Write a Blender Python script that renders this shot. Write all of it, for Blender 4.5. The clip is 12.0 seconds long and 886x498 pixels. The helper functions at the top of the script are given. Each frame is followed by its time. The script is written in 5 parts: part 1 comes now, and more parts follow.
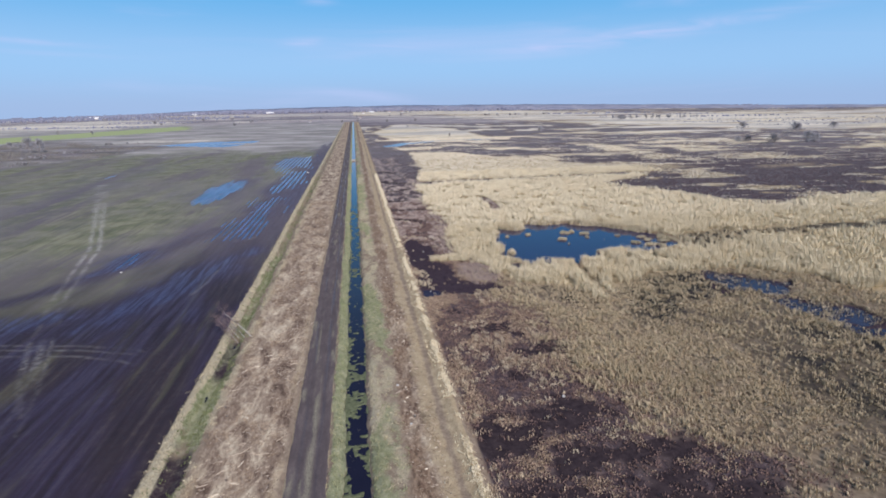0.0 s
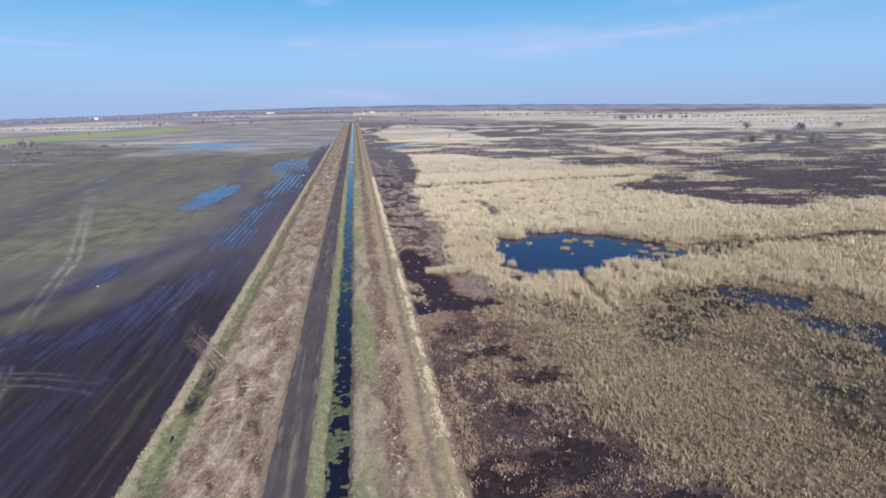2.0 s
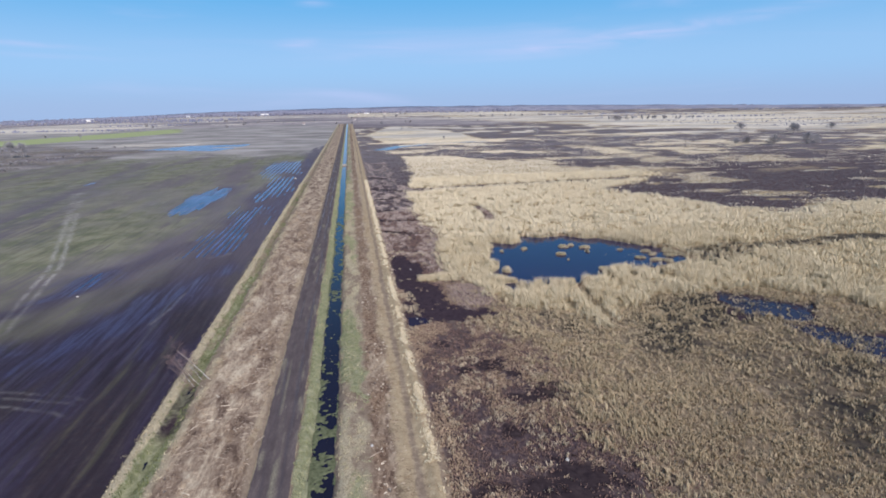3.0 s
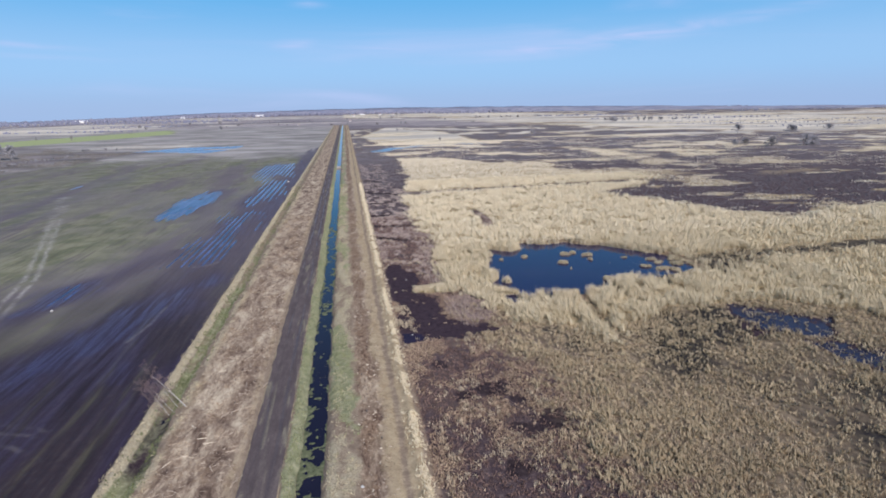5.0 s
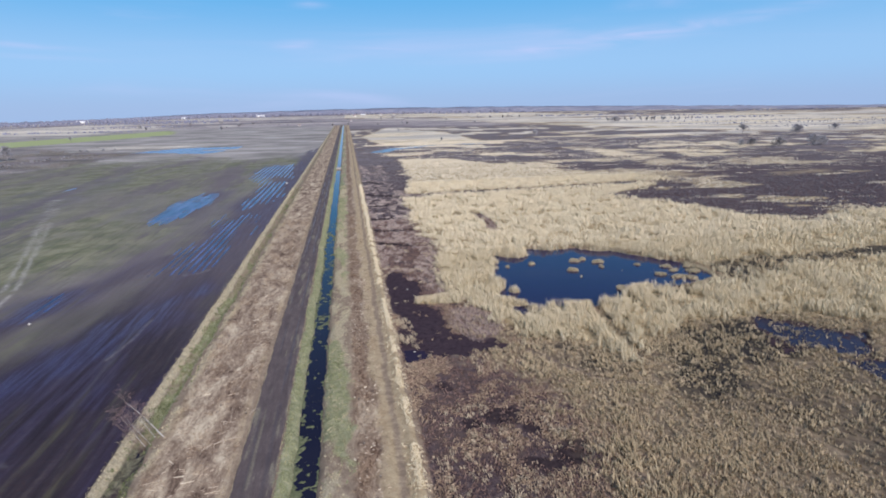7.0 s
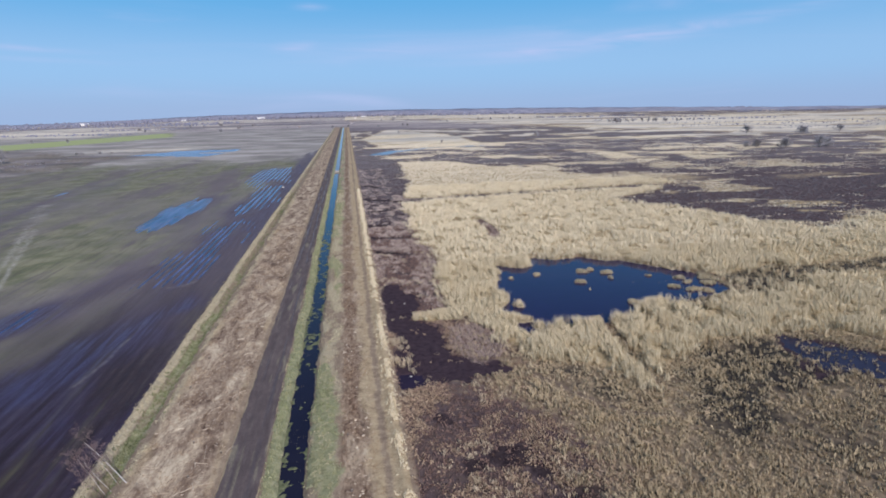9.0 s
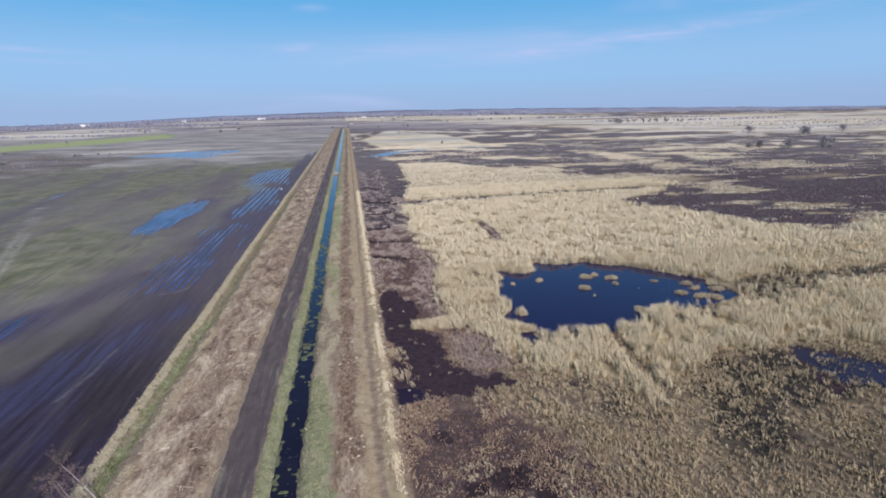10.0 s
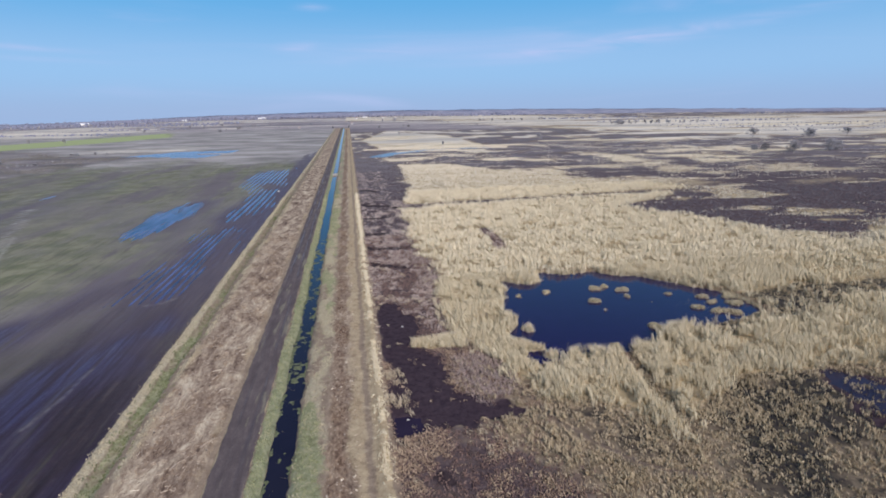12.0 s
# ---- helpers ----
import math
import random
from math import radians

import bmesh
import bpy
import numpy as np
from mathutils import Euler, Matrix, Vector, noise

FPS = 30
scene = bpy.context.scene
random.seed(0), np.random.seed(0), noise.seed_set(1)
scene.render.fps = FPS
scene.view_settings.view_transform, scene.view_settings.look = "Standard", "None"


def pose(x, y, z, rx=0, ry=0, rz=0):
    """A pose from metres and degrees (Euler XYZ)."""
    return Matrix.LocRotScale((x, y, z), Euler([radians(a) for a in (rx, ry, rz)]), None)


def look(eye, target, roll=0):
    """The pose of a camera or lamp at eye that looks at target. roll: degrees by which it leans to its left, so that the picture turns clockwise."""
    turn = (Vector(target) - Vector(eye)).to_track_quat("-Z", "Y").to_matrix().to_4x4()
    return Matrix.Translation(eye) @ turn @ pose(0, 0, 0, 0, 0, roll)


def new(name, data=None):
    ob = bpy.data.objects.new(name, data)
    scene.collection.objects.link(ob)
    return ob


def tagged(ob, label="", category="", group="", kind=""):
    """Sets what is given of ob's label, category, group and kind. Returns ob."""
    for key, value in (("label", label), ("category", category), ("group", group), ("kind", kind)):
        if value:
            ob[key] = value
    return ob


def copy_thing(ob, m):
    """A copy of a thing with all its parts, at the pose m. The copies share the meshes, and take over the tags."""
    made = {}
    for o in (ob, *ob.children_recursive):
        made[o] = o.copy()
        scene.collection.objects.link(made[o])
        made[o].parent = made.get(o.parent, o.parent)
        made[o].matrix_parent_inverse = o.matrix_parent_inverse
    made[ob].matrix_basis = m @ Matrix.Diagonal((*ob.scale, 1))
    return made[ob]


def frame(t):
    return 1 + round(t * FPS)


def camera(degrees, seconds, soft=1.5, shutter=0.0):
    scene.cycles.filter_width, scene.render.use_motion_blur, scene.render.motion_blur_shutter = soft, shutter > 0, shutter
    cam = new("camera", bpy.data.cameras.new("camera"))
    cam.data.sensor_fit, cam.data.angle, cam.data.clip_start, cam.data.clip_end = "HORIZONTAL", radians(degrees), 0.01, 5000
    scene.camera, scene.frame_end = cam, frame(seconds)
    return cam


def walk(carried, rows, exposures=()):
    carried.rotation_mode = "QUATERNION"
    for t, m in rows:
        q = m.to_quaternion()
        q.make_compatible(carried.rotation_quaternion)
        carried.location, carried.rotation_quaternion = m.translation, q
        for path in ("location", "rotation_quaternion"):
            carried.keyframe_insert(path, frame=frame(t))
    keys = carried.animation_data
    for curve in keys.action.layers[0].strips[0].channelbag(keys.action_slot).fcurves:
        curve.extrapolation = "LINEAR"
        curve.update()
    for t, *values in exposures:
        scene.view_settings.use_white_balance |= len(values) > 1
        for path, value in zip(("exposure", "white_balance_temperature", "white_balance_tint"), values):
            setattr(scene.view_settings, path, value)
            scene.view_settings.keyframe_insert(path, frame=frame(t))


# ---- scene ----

# ------------------------------------------------------------ camera
cam = camera(80.0, 12.0, soft=1.85)
PATH = [
    (0.0, look((1.67, 0.00, 40.82), (17.04, 95.27, 14.61), -0.715)),
    (0.5, look((2.31, 1.91, 41.04), (17.53, 97.20, 14.82), -0.722)),
    (1.0, look((2.94, 4.00, 41.24), (18.14, 99.29, 15.01), -0.715)),
    (1.5, look((3.49, 6.04, 41.38), (18.64, 101.34, 15.16), -0.720)),
    (2.0, look((4.20, 8.09, 41.61), (19.41, 103.39, 15.41), -0.780)),
    (2.5, look((4.93, 10.06, 41.81), (20.33, 105.36, 15.72), -0.840)),
    (3.0, look((5.58, 12.05, 42.04), (21.66, 107.25, 15.99), -0.912)),
    (5.0, look((6.57, 18.98, 42.31), (23.39, 114.10, 16.42), -0.925)),
    (5.5, look((6.71, 20.88, 42.28), (23.53, 116.00, 16.40), -0.928)),
    (6.0, look((6.89, 22.71, 42.21), (23.75, 117.83, 16.36), -0.930)),
    (6.5, look((7.13, 24.74, 42.19), (23.73, 119.88, 16.25), -0.925)),
    (7.0, look((7.38, 26.73, 42.12), (23.99, 121.89, 16.25), -0.977)),
    (9.0, look((9.15, 34.88, 42.19), (25.63, 130.14, 16.63), -1.078)),
    (9.5, look((9.57, 36.83, 42.29), (26.00, 132.10, 16.74), -1.126)),
    (10.0, look((9.96, 38.70, 42.34), (26.34, 134.01, 16.88), -1.133)),
    (10.5, look((10.30, 40.63, 42.39), (26.67, 135.93, 16.90), -1.085)),
    (11.0, look((10.66, 42.60, 42.47), (26.98, 137.92, 17.00), -1.027)),
    (11.5, look((10.88, 44.36, 42.57), (27.19, 139.69, 17.15), -1.017)),
    (12.0, look((10.96, 46.27, 42.72), (27.31, 141.59, 17.29), -0.886)),
]
walk(cam, PATH, exposures=[(0.0, -0.04, 6050, 19), (7.0, -0.03, 6050, 19), (9.0, -0.13, 6050, 19), (12.0, -0.13, 6050, 19)])

# ------------------------------------------------------------ world and sun
SUN_ELEV, SUN_AZ = 36.0, 162.0          # degrees; azimuth clockwise from +y, where the sun stands
world = bpy.data.worlds.new("sky")
scene.world = world
world.use_nodes = True
wn, wl = world.node_tree.nodes, world.node_tree.links
sky = wn.new("ShaderNodeTexSky")
sky.sky_type = "NISHITA"
sky.sun_disc = False
sky.sun_elevation, sky.sun_rotation = radians(SUN_ELEV), radians(SUN_AZ)
sky.altitude, sky.air_density, sky.dust_density, sky.ozone_density = 50, 1.0, 0.15, 3.0
# thin high cirrus, drawn out by the wind
spot = wn.new("ShaderNodeTexCoord")
drawn = wn.new("ShaderNodeMapping")
drawn.inputs["Rotation"].default_value, drawn.inputs["Scale"].default_value = (0.0, 0.35, 0.3), (1.3, 2.0, 11.0)
cirrus = wn.new("ShaderNodeTexNoise")
cirrus.inputs["Scale"].default_value, cirrus.inputs["Detail"].default_value, cirrus.inputs["Distortion"].default_value = 1.5, 5, 0.6
thin = wn.new("ShaderNodeMapRange")
thin.interpolation_type = "SMOOTHSTEP"
for slot_, value_ in zip(("From Min", "From Max", "To Min", "To Max"), (0.50, 0.88, 0.0, 0.5)):
    thin.inputs[slot_].default_value = value_
veil = wn.new("ShaderNodeMix")
veil.data_type = "RGBA"
veil.inputs[7].default_value = (5.6, 6.5, 8.8, 1)
wl.new(spot.outputs["Generated"], drawn.inputs["Vector"])
wl.new(drawn.outputs[0], cirrus.inputs["Vector"])
wl.new(cirrus.outputs["Fac"], thin.inputs["Value"])
# a long streak of cirrus rising over the bog and a few short wisps: azimuth, elevation, half length, half height (degrees), slope, strength
split = wn.new("ShaderNodeSeparateXYZ")
wl.new(spot.outputs["Generated"], split.inputs[0])


def sky_math(op, a, b=0.0):
    t = wn.new("ShaderNodeMath")
    t.operation = op
    for slot, v in zip(t.inputs, (a, b)):
        if isinstance(v, bpy.types.NodeSocket):
            wl.new(v, slot)
        else:
            slot.default_value = v
    return t.outputs[0]


azimuth, height = sky_math("ARCTAN2", split.outputs["X"], split.outputs["Y"]), sky_math("ARCSINE", split.outputs["Z"])
drift = wn.new("ShaderNodeTexNoise")
drift.inputs["Scale"].default_value, drift.inputs["Detail"].default_value, drift.inputs["Distortion"].default_value = 5.0, 5, 1.0
wl.new(drawn.outputs[0], drift.inputs["Vector"])
frayed = sky_math("MULTIPLY", sky_math("SUBTRACT", drift.outputs["Fac"], 0.28), 2.2)
total = thin.outputs[0]
for az_, el_, long_, high_, slope_, power_ in ((32.0, 6.7, 10.0, 0.55, 0.085, 0.70), (23.0, 5.7, 9.0, 0.8, 0.09, 0.52), (-4.7, 6.2, 1.6, 0.35, 0.05, 0.85), (-2.8, 9.8, 1.4, 0.30, 0.0, 0.60), (2.0, 5.6, 6.0, 0.8, 0.10, 0.38), (-27.5, 5.5, 4.0, 0.22, -0.03, 0.65), (-26.0, 4.6, 4.5, 0.20, -0.03, 0.30)):
    du = sky_math("DIVIDE", sky_math("SUBTRACT", azimuth, radians(az_)), radians(long_))
    lean_ = sky_math("MULTIPLY", sky_math("SUBTRACT", azimuth, radians(az_)), slope_)
    dv = sky_math("DIVIDE", sky_math("SUBTRACT", sky_math("SUBTRACT", height, radians(el_)), lean_), radians(high_))
    near_ = sky_math("EXPONENT", sky_math("MULTIPLY", sky_math("ADD", sky_math("MULTIPLY", du, du), sky_math("MULTIPLY", dv, dv)), -1.0))
    total = sky_math("ADD", total, sky_math("MULTIPLY", sky_math("MULTIPLY", near_, frayed), power_))
wl.new(sky_math("MINIMUM", total, 0.8), veil.inputs[0])
# moist blue air low over the plain, deeper blue above it
deep = wn.new("ShaderNodeValToRGB")
deep.color_ramp.interpolation = "EASE"
deep.color_ramp.elements.new(0.1)
for e_, (p_, c_) in zip(deep.color_ramp.elements, ((0.0, (0.340, 0.510, 0.735)), (0.07, (0.330, 0.590, 0.840)), (0.20, (0.130, 0.470, 0.785)))):
    e_.position, e_.color = p_, (*c_, 1)
lift = wn.new("ShaderNodeMix")
lift.data_type, lift.blend_type = "RGBA", "MULTIPLY"
lift.inputs[0].default_value, lift.inputs[7].default_value = 1.0, (10, 10, 10, 1)
depth = wn.new("ShaderNodeMapRange")
depth.interpolation_type = "SMOOTHSTEP"
for slot_, value_ in zip(("From Min", "From Max", "To Min", "To Max"), (0.17, 0.5, 0.94, 0.1)):
    depth.inputs[slot_].default_value = value_
air = wn.new("ShaderNodeMix")
air.data_type = "RGBA"
wl.new(split.outputs["Z"], depth.inputs["Value"])
wl.new(split.outputs["Z"], deep.inputs[0])
wl.new(deep.outputs[0], lift.inputs[6])
wl.new(lift.outputs[2], air.inputs[7])
wl.new(depth.outputs[0], air.inputs[0])
wl.new(sky.outputs[0], air.inputs[6])
wl.new(air.outputs[2], veil.inputs[6])
wl.new(veil.outputs[2], wn["Background"].inputs[0])
wn["Background"].inputs[1].default_value = 0.10
sun_data = bpy.data.lights.new("sun", "SUN")
sun_data.energy, sun_data.angle, sun_data.color = 4.8, radians(0.53), (1.0, 0.93, 0.82)
sun_to = Vector((math.sin(radians(SUN_AZ)) * math.cos(radians(SUN_ELEV)), math.cos(radians(SUN_AZ)) * math.cos(radians(SUN_ELEV)), math.sin(radians(SUN_ELEV))))
new("sun", sun_data).matrix_world = look(sun_to * 200, (0, 0, 0))


# ------------------------------------------------------------ node helpers
class Mat:
    """A small wrapper round a node material."""

    def __init__(self, name):
        self.m = bpy.data.materials.new(name)
        self.m.use_nodes = True
        self.n, self.l = self.m.node_tree.nodes, self.m.node_tree.links
        self.bsdf = self.n["Principled BSDF"]
        self.bsdf.inputs["Specular IOR Level"].default_value = 0.12

    def put(self, socket, v):
        if isinstance(v, bpy.types.NodeSocket):
            self.l.new(v, socket)
        elif isinstance(v, tuple) and len(v) == 3 and socket.type == "RGBA":
            socket.default_value = (*v, 1)
        else:
            socket.default_value = v

    def attr(self, name):
        a = self.n.new("ShaderNodeAttribute")
        a.attribute_name = name
        return a.outputs["Fac"]

    def coords(self, sx=1.0, sy=1.0, sz=1.0, rz=0.0):
        g = self.n.new("ShaderNodeNewGeometry")
        mp = self.n.new("ShaderNodeMapping")
        mp.inputs["Scale"].default_value = (sx, sy, sz)
        mp.inputs["Rotation"].default_value = (0, 0, rz)
        self.l.new(g.outputs["Position"], mp.inputs["Vector"])
        return mp.outputs[0]

    def noise(self, scale, detail=4, rough=0.6, sx=1.0, sy=1.0, sz=1.0, rz=0.0, warp=0.0):
        t = self.n.new("ShaderNodeTexNoise")
        t.inputs["Scale"].default_value, t.inputs["Detail"].default_value = scale, detail
        t.inputs["Roughness"].default_value, t.inputs["Distortion"].default_value = rough, warp
        self.l.new(self.coords(sx, sy, sz, rz), t.inputs["Vector"])
        return t.outputs["Fac"]

    def math(self, op, a, b=0.0, c=0.0):
        t = self.n.new("ShaderNodeMath")
        t.operation = op
        for i, v in enumerate((a, b, c)):
            self.put(t.inputs[i], v)
        return t.outputs[0]

    def band(self, v, lo, hi, a=0.0, b=1.0):
        t = self.n.new("ShaderNodeMapRange")
        t.interpolation_type = "SMOOTHSTEP"
        for i, w in enumerate((v, lo, hi, a, b)):
            self.put(t.inputs[i], w)
        return t.outputs[0]

    def mix(self, fac, a, b):
        t = self.n.new("ShaderNodeMix")
        t.data_type = "RGBA"
        self.put(t.inputs[0], fac)
        self.put(t.inputs[6], a)
        self.put(t.inputs[7], b)
        return t.outputs[2]

    def ramp(self, fac, *stops):
        t = self.n.new("ShaderNodeValToRGB")
        while len(t.color_ramp.elements) < len(stops):
            t.color_ramp.elements.new(0.5)
        for e, (p, c) in zip(t.color_ramp.elements, stops):
            e.position, e.color = p, (*c, 1)
        self.put(t.inputs[0], fac)
        return t.outputs[0]

    def bump(self, height, strength=0.5, distance=0.1):
        t = self.n.new("ShaderNodeBump")
        t.inputs["Strength"].default_value, t.inputs["Distance"].default_value = strength, distance
        self.put(t.inputs["Height"], height)
        self.l.new(t.outputs[0], self.bsdf.inputs["Normal"])

    def done(self, colour, rough=0.9, **more):
        self.put(self.bsdf.inputs["Base Color"], colour)
        self.put(self.bsdf.inputs["Roughness"], rough)
        for k, v in more.items():
            self.put(self.bsdf.inputs[k.replace("_", " ")], v)
        return self.m


# ------------------------------------------------------------ array noise and shapes
RNG = np.random.default_rng(11)
LATTICE = RNG.random((256, 256))


def vnoise(x, y, size, seed=0):
    """Smooth value noise, 0 to 1, with cells of that size in metres."""
    u, v = x / size + seed * 17.3, y / size + seed * 5.9
    i, j = np.floor(u).astype(int), np.floor(v).astype(int)
    a, b = u - i, v - j
    a, b = a * a * (3 - 2 * a), b * b * (3 - 2 * b)
    L = LATTICE
    p, q, r, s = L[i % 256, j % 256], L[(i + 1) % 256, j % 256], L[i % 256, (j + 1) % 256], L[(i + 1) % 256, (j + 1) % 256]
    return (p * (1 - a) + q * a) * (1 - b) + (r * (1 - a) + s * a) * b


def fbm(x, y, size, octaves=4, seed=0):
    out, amp, tot = 0 * x, 1.0, 0.0
    for k in range(octaves):
        out = out + amp * vnoise(x, y, size / 2**k, seed + k)
        tot, amp = tot + amp, amp * 0.55
    return out / tot


def inside(x, y, poly):
    """Signed distance to a closed outline, positive inside."""
    best, odd = np.full(x.shape, 1e12), np.zeros(x.shape, bool)
    for (ax, ay), (bx, by) in zip(poly, poly[1:] + poly[:1]):
        ex, ey = bx - ax, by - ay
        t = np.clip(((x - ax) * ex + (y - ay) * ey) / (ex * ex + ey * ey), 0, 1)
        best = np.minimum(best, (x - ax - t * ex) ** 2 + (y - ay - t * ey) ** 2)
        if ay != by:
            odd ^= ((ay > y) != (by > y)) & (x < ex * (y - ay) / ey + ax)
    return np.where(odd, 1, -1) * np.sqrt(best)


def along(x, y, line):
    """Distance to an open polyline."""
    best = np.full(x.shape, 1e12)
    for (ax, ay), (bx, by) in zip(line, line[1:]):
        ex, ey = bx - ax, by - ay
        t = np.clip(((x - ax) * ex + (y - ay) * ey) / (ex * ex + ey * ey), 0, 1)
        best = np.minimum(best, (x - ax - t * ex) ** 2 + (y - ay - t * ey) ** 2)
    return np.sqrt(best)


def step(v, lo, hi):
    t = np.clip((v - lo) / (hi - lo), 0, 1)
    return t * t * (3 - 2 * t)


# ------------------------------------------------------------ the plan of the land (metres; the canal runs along +y at x = 0)
POND = [(39, 137), (44, 146), (43, 152), (48, 172), (56, 168), (60, 176), (73, 173), (86, 165), (92, 158), (96.5, 150), (97, 141.5), (90, 137.8), (82, 136.5), (71, 135.5), (62, 131), (58.4, 127), (55, 126.5), (51, 128.5), (47, 126.6), (42, 126.2), (38, 128), (37, 132)]
ISLETS = [(48.3, 159, 1.0), (55.9, 160.6, 1.1), (68, 161, 1.3), (70.6, 161.8, 1.1), (74.2, 158.2, 1.3), (73.2, 154.8, 1.2), (64.2, 153, 0.95), (64.2, 147.4, 1.1), (83.5, 153.6, 1.05), (89.3, 150.7, 1.5), (90, 146.8, 1.5), (85.1, 144, 1.5), (87.6, 141.6, 1.7), (91, 140, 1.6), (94.5, 145, 1.8), (95, 149, 1.5), (69.5, 136.8, 0.96), (77, 150, 0.25), (37.5, 133.5, 1.9), (40.5, 132.6, 1.9), (43.2, 131.6, 1.5), (44.5, 128.6, 0.9), (38.6, 129.8, 1.0), (56.5, 129.3, 1.0), (43.8, 140.5, 1.2)]
MUD_POOL = [(14.6, 162), (19, 160), (22.5, 153), (22.5, 146), (20.5, 138), (25, 131), (25, 119), (28, 117), (33, 114.5), (34, 111.5), (30, 110.5), (24, 109.8), (14.2, 109.5), (14.2, 120), (16.5, 124), (15, 135)]
MUD_WATER = [(14.2, 109.5), (14.2, 115), (17, 114), (19.5, 112), (18.5, 109)]
POOLS = [[(80, 99), (84, 111), (89, 116), (92, 111), (100, 103.5), (96, 95), (90, 97), (86, 99)],
         [(87.5, 95), (93, 95), (98, 88), (105, 78), (110, 66), (99, 66), (92, 72), (89.5, 79), (87, 87)]]
SOGGY = [(55, 101), (60, 107), (68, 115), (82, 116), (95, 108), (84, 99), (72, 98), (67, 92), (63, 84), (57, 81), (54, 90)]
TRAIL = [(33.5, 126), (34.2, 124), (35.4, 119.3), (36.6, 113), (38.0, 108), (39.6, 105.2), (41.4, 101.8), (43.6, 98.6), (46.8, 96.2), (51, 94.5)]
BOGGY = [(54, 36), (60, 52), (62, 66), (60, 84), (70, 92), (84, 88), (100, 84), (112, 60), (90, 36)]
CHANNEL = [(84, 139), (95, 142), (120, 147), (153, 150), (182, 152), (260, 158)]
REEDS = [(31, 200), (33, 275), (43, 353), (50, 486), (90, 470), (130, 400), (165, 330), (200, 303), (172, 287), (134, 262), (150, 228), (161, 203), (177, 190), (213, 205), (235, 195), (420, 150),
         (420, 60), (150, 70), (112, 88), (110, 105), (92, 116), (73, 118), (62, 112), (54, 101), (47, 113), (39, 117), (36, 127), (29, 141), (30, 170)]
DARK = [[(134, 261), (172, 287), (220, 304), (268, 290), (366, 316), (440, 240), (300, 190), (235, 187), (213, 196), (177, 187), (161, 201), (152, 227)],
        [(190, 350), (228, 431), (312, 436), (393, 429), (520, 380), (500, 300), (384, 300), (307, 325), (236, 322)],
        [(47, 605), (143, 600), (283, 693), (420, 716), (520, 620), (326, 553), (150, 510), (53, 542)]]
SPOTS = [(27, 90, 2.4), (28.5, 79, 2.0), (32.5, 80.5, 2.6), (22, 89, 1.6), (19.5, 100, 1.5), (24.5, 71, 1.8), (30, 87, 1.3)]
TONGUE = [(20.5, 136.5), (21, 139.5), (30, 139), (30, 134.5)]
BURNT = [[(14.6, 57), (17.6, 61.5), (23.8, 60.4), (28.3, 65), (33, 63), (35.5, 58.9), (30, 57.6), (23.3, 55), (18, 52.6), (14.6, 51.5)],
         [(21.5, 47), (24.5, 52.6), (30, 53.4), (40, 52.8), (43.5, 48.5), (38, 47.4), (30, 48.4)]]
FRINGE = [(36, 117), (42, 115), (47, 108), (52, 100), (50, 95), (45, 98), (41, 105), (38, 110)]      # wet foot of the reed bed
SINGED = [(14.6, 36), (14.6, 48.5), (22, 49), (40, 47.5), (48, 42), (46, 36)]
TRENCHES = [[(14.8, 296.4), (22, 291), (32, 285)], [(14.5, 194.4), (23.5, 189.8)], [(14.9, 231.9), (22.1, 233)], [(14.8, 345), (24, 340)], [(16, 213), (27, 210)], [(15, 262), (25, 264)]]
PALE_FAR = [(31, 884), (93, 1208), (179, 975), (175, 668), (110, 645), (50, 654)]
STREAM = [(36, 570), (60, 610), (90, 640), (130, 652), (168, 660)]
PUDDLES = [[(-73, 252), (-76, 290), (-70, 316), (-63.5, 329), (-59, 300), (-58.5, 283), (-64, 258)],
           [(-59, 412), (-59, 464), (-46, 468), (-33, 458), (-32.5, 395), (-45, 388), (-54, 394)],
           [(-43.5, 278), (-42, 320), (-36.5, 352), (-30, 362), (-31, 320), (-35.5, 274)],
           [(-43, 183), (-42.5, 225), (-40.5, 248), (-33, 256), (-34, 215), (-35.5, 180)],
           [(-63, 140), (-66, 157), (-63, 166), (-59, 153)],
           [(-224, 660), (-190, 715), (-118, 722), (-118, 690), (-135, 612)],
           [(-156, 350), (-157, 383), (-150, 375), (-146, 352)],
           [(-48, 176), (-47, 240), (-45, 300), (-44, 345), (-60, 385), (-62, 475), (-30, 482), (-25.8, 300), (-27, 215), (-34, 172)]]
PUDDLE_DEPTH = (1.15, 1.0, 0.9, 0.62, 0.6, 1.25, 0.5, 0.40)
WET = [[(-76, 98), (-73, 113), (-62, 116), (-56, 110), (-62, 101)], [(-57, 104), (-52, 122), (-46, 138), (-38, 150), (-31, 165), (-28.5, 158), (-33, 132), (-40, 116), (-47, 100)], [(-36, 104), (-35, 114), (-31, 112), (-31.5, 104)], [(-68, 139), (-70, 157), (-61, 170), (-55, 158), (-60, 142)]]
GREEN_STRIP = [(-451, 770), (-321, 1158), (-398, 1392), (-534, 924), (-760, 800), (-700, 640)]
PALE_LEFT = [(-560, 1080), (-470, 1400), (-300, 1560), (-330, 1900), (-560, 2350), (-1000, 2350), (-1100, 1850), (-1500, 1550), (-1200, 1150), (-800, 980)]
RUBBLE = [(-431, 740), (-440, 837), (-265, 660), (-215, 640), (-226, 511), (-241, 415), (-300, 400), (-480, 600)]
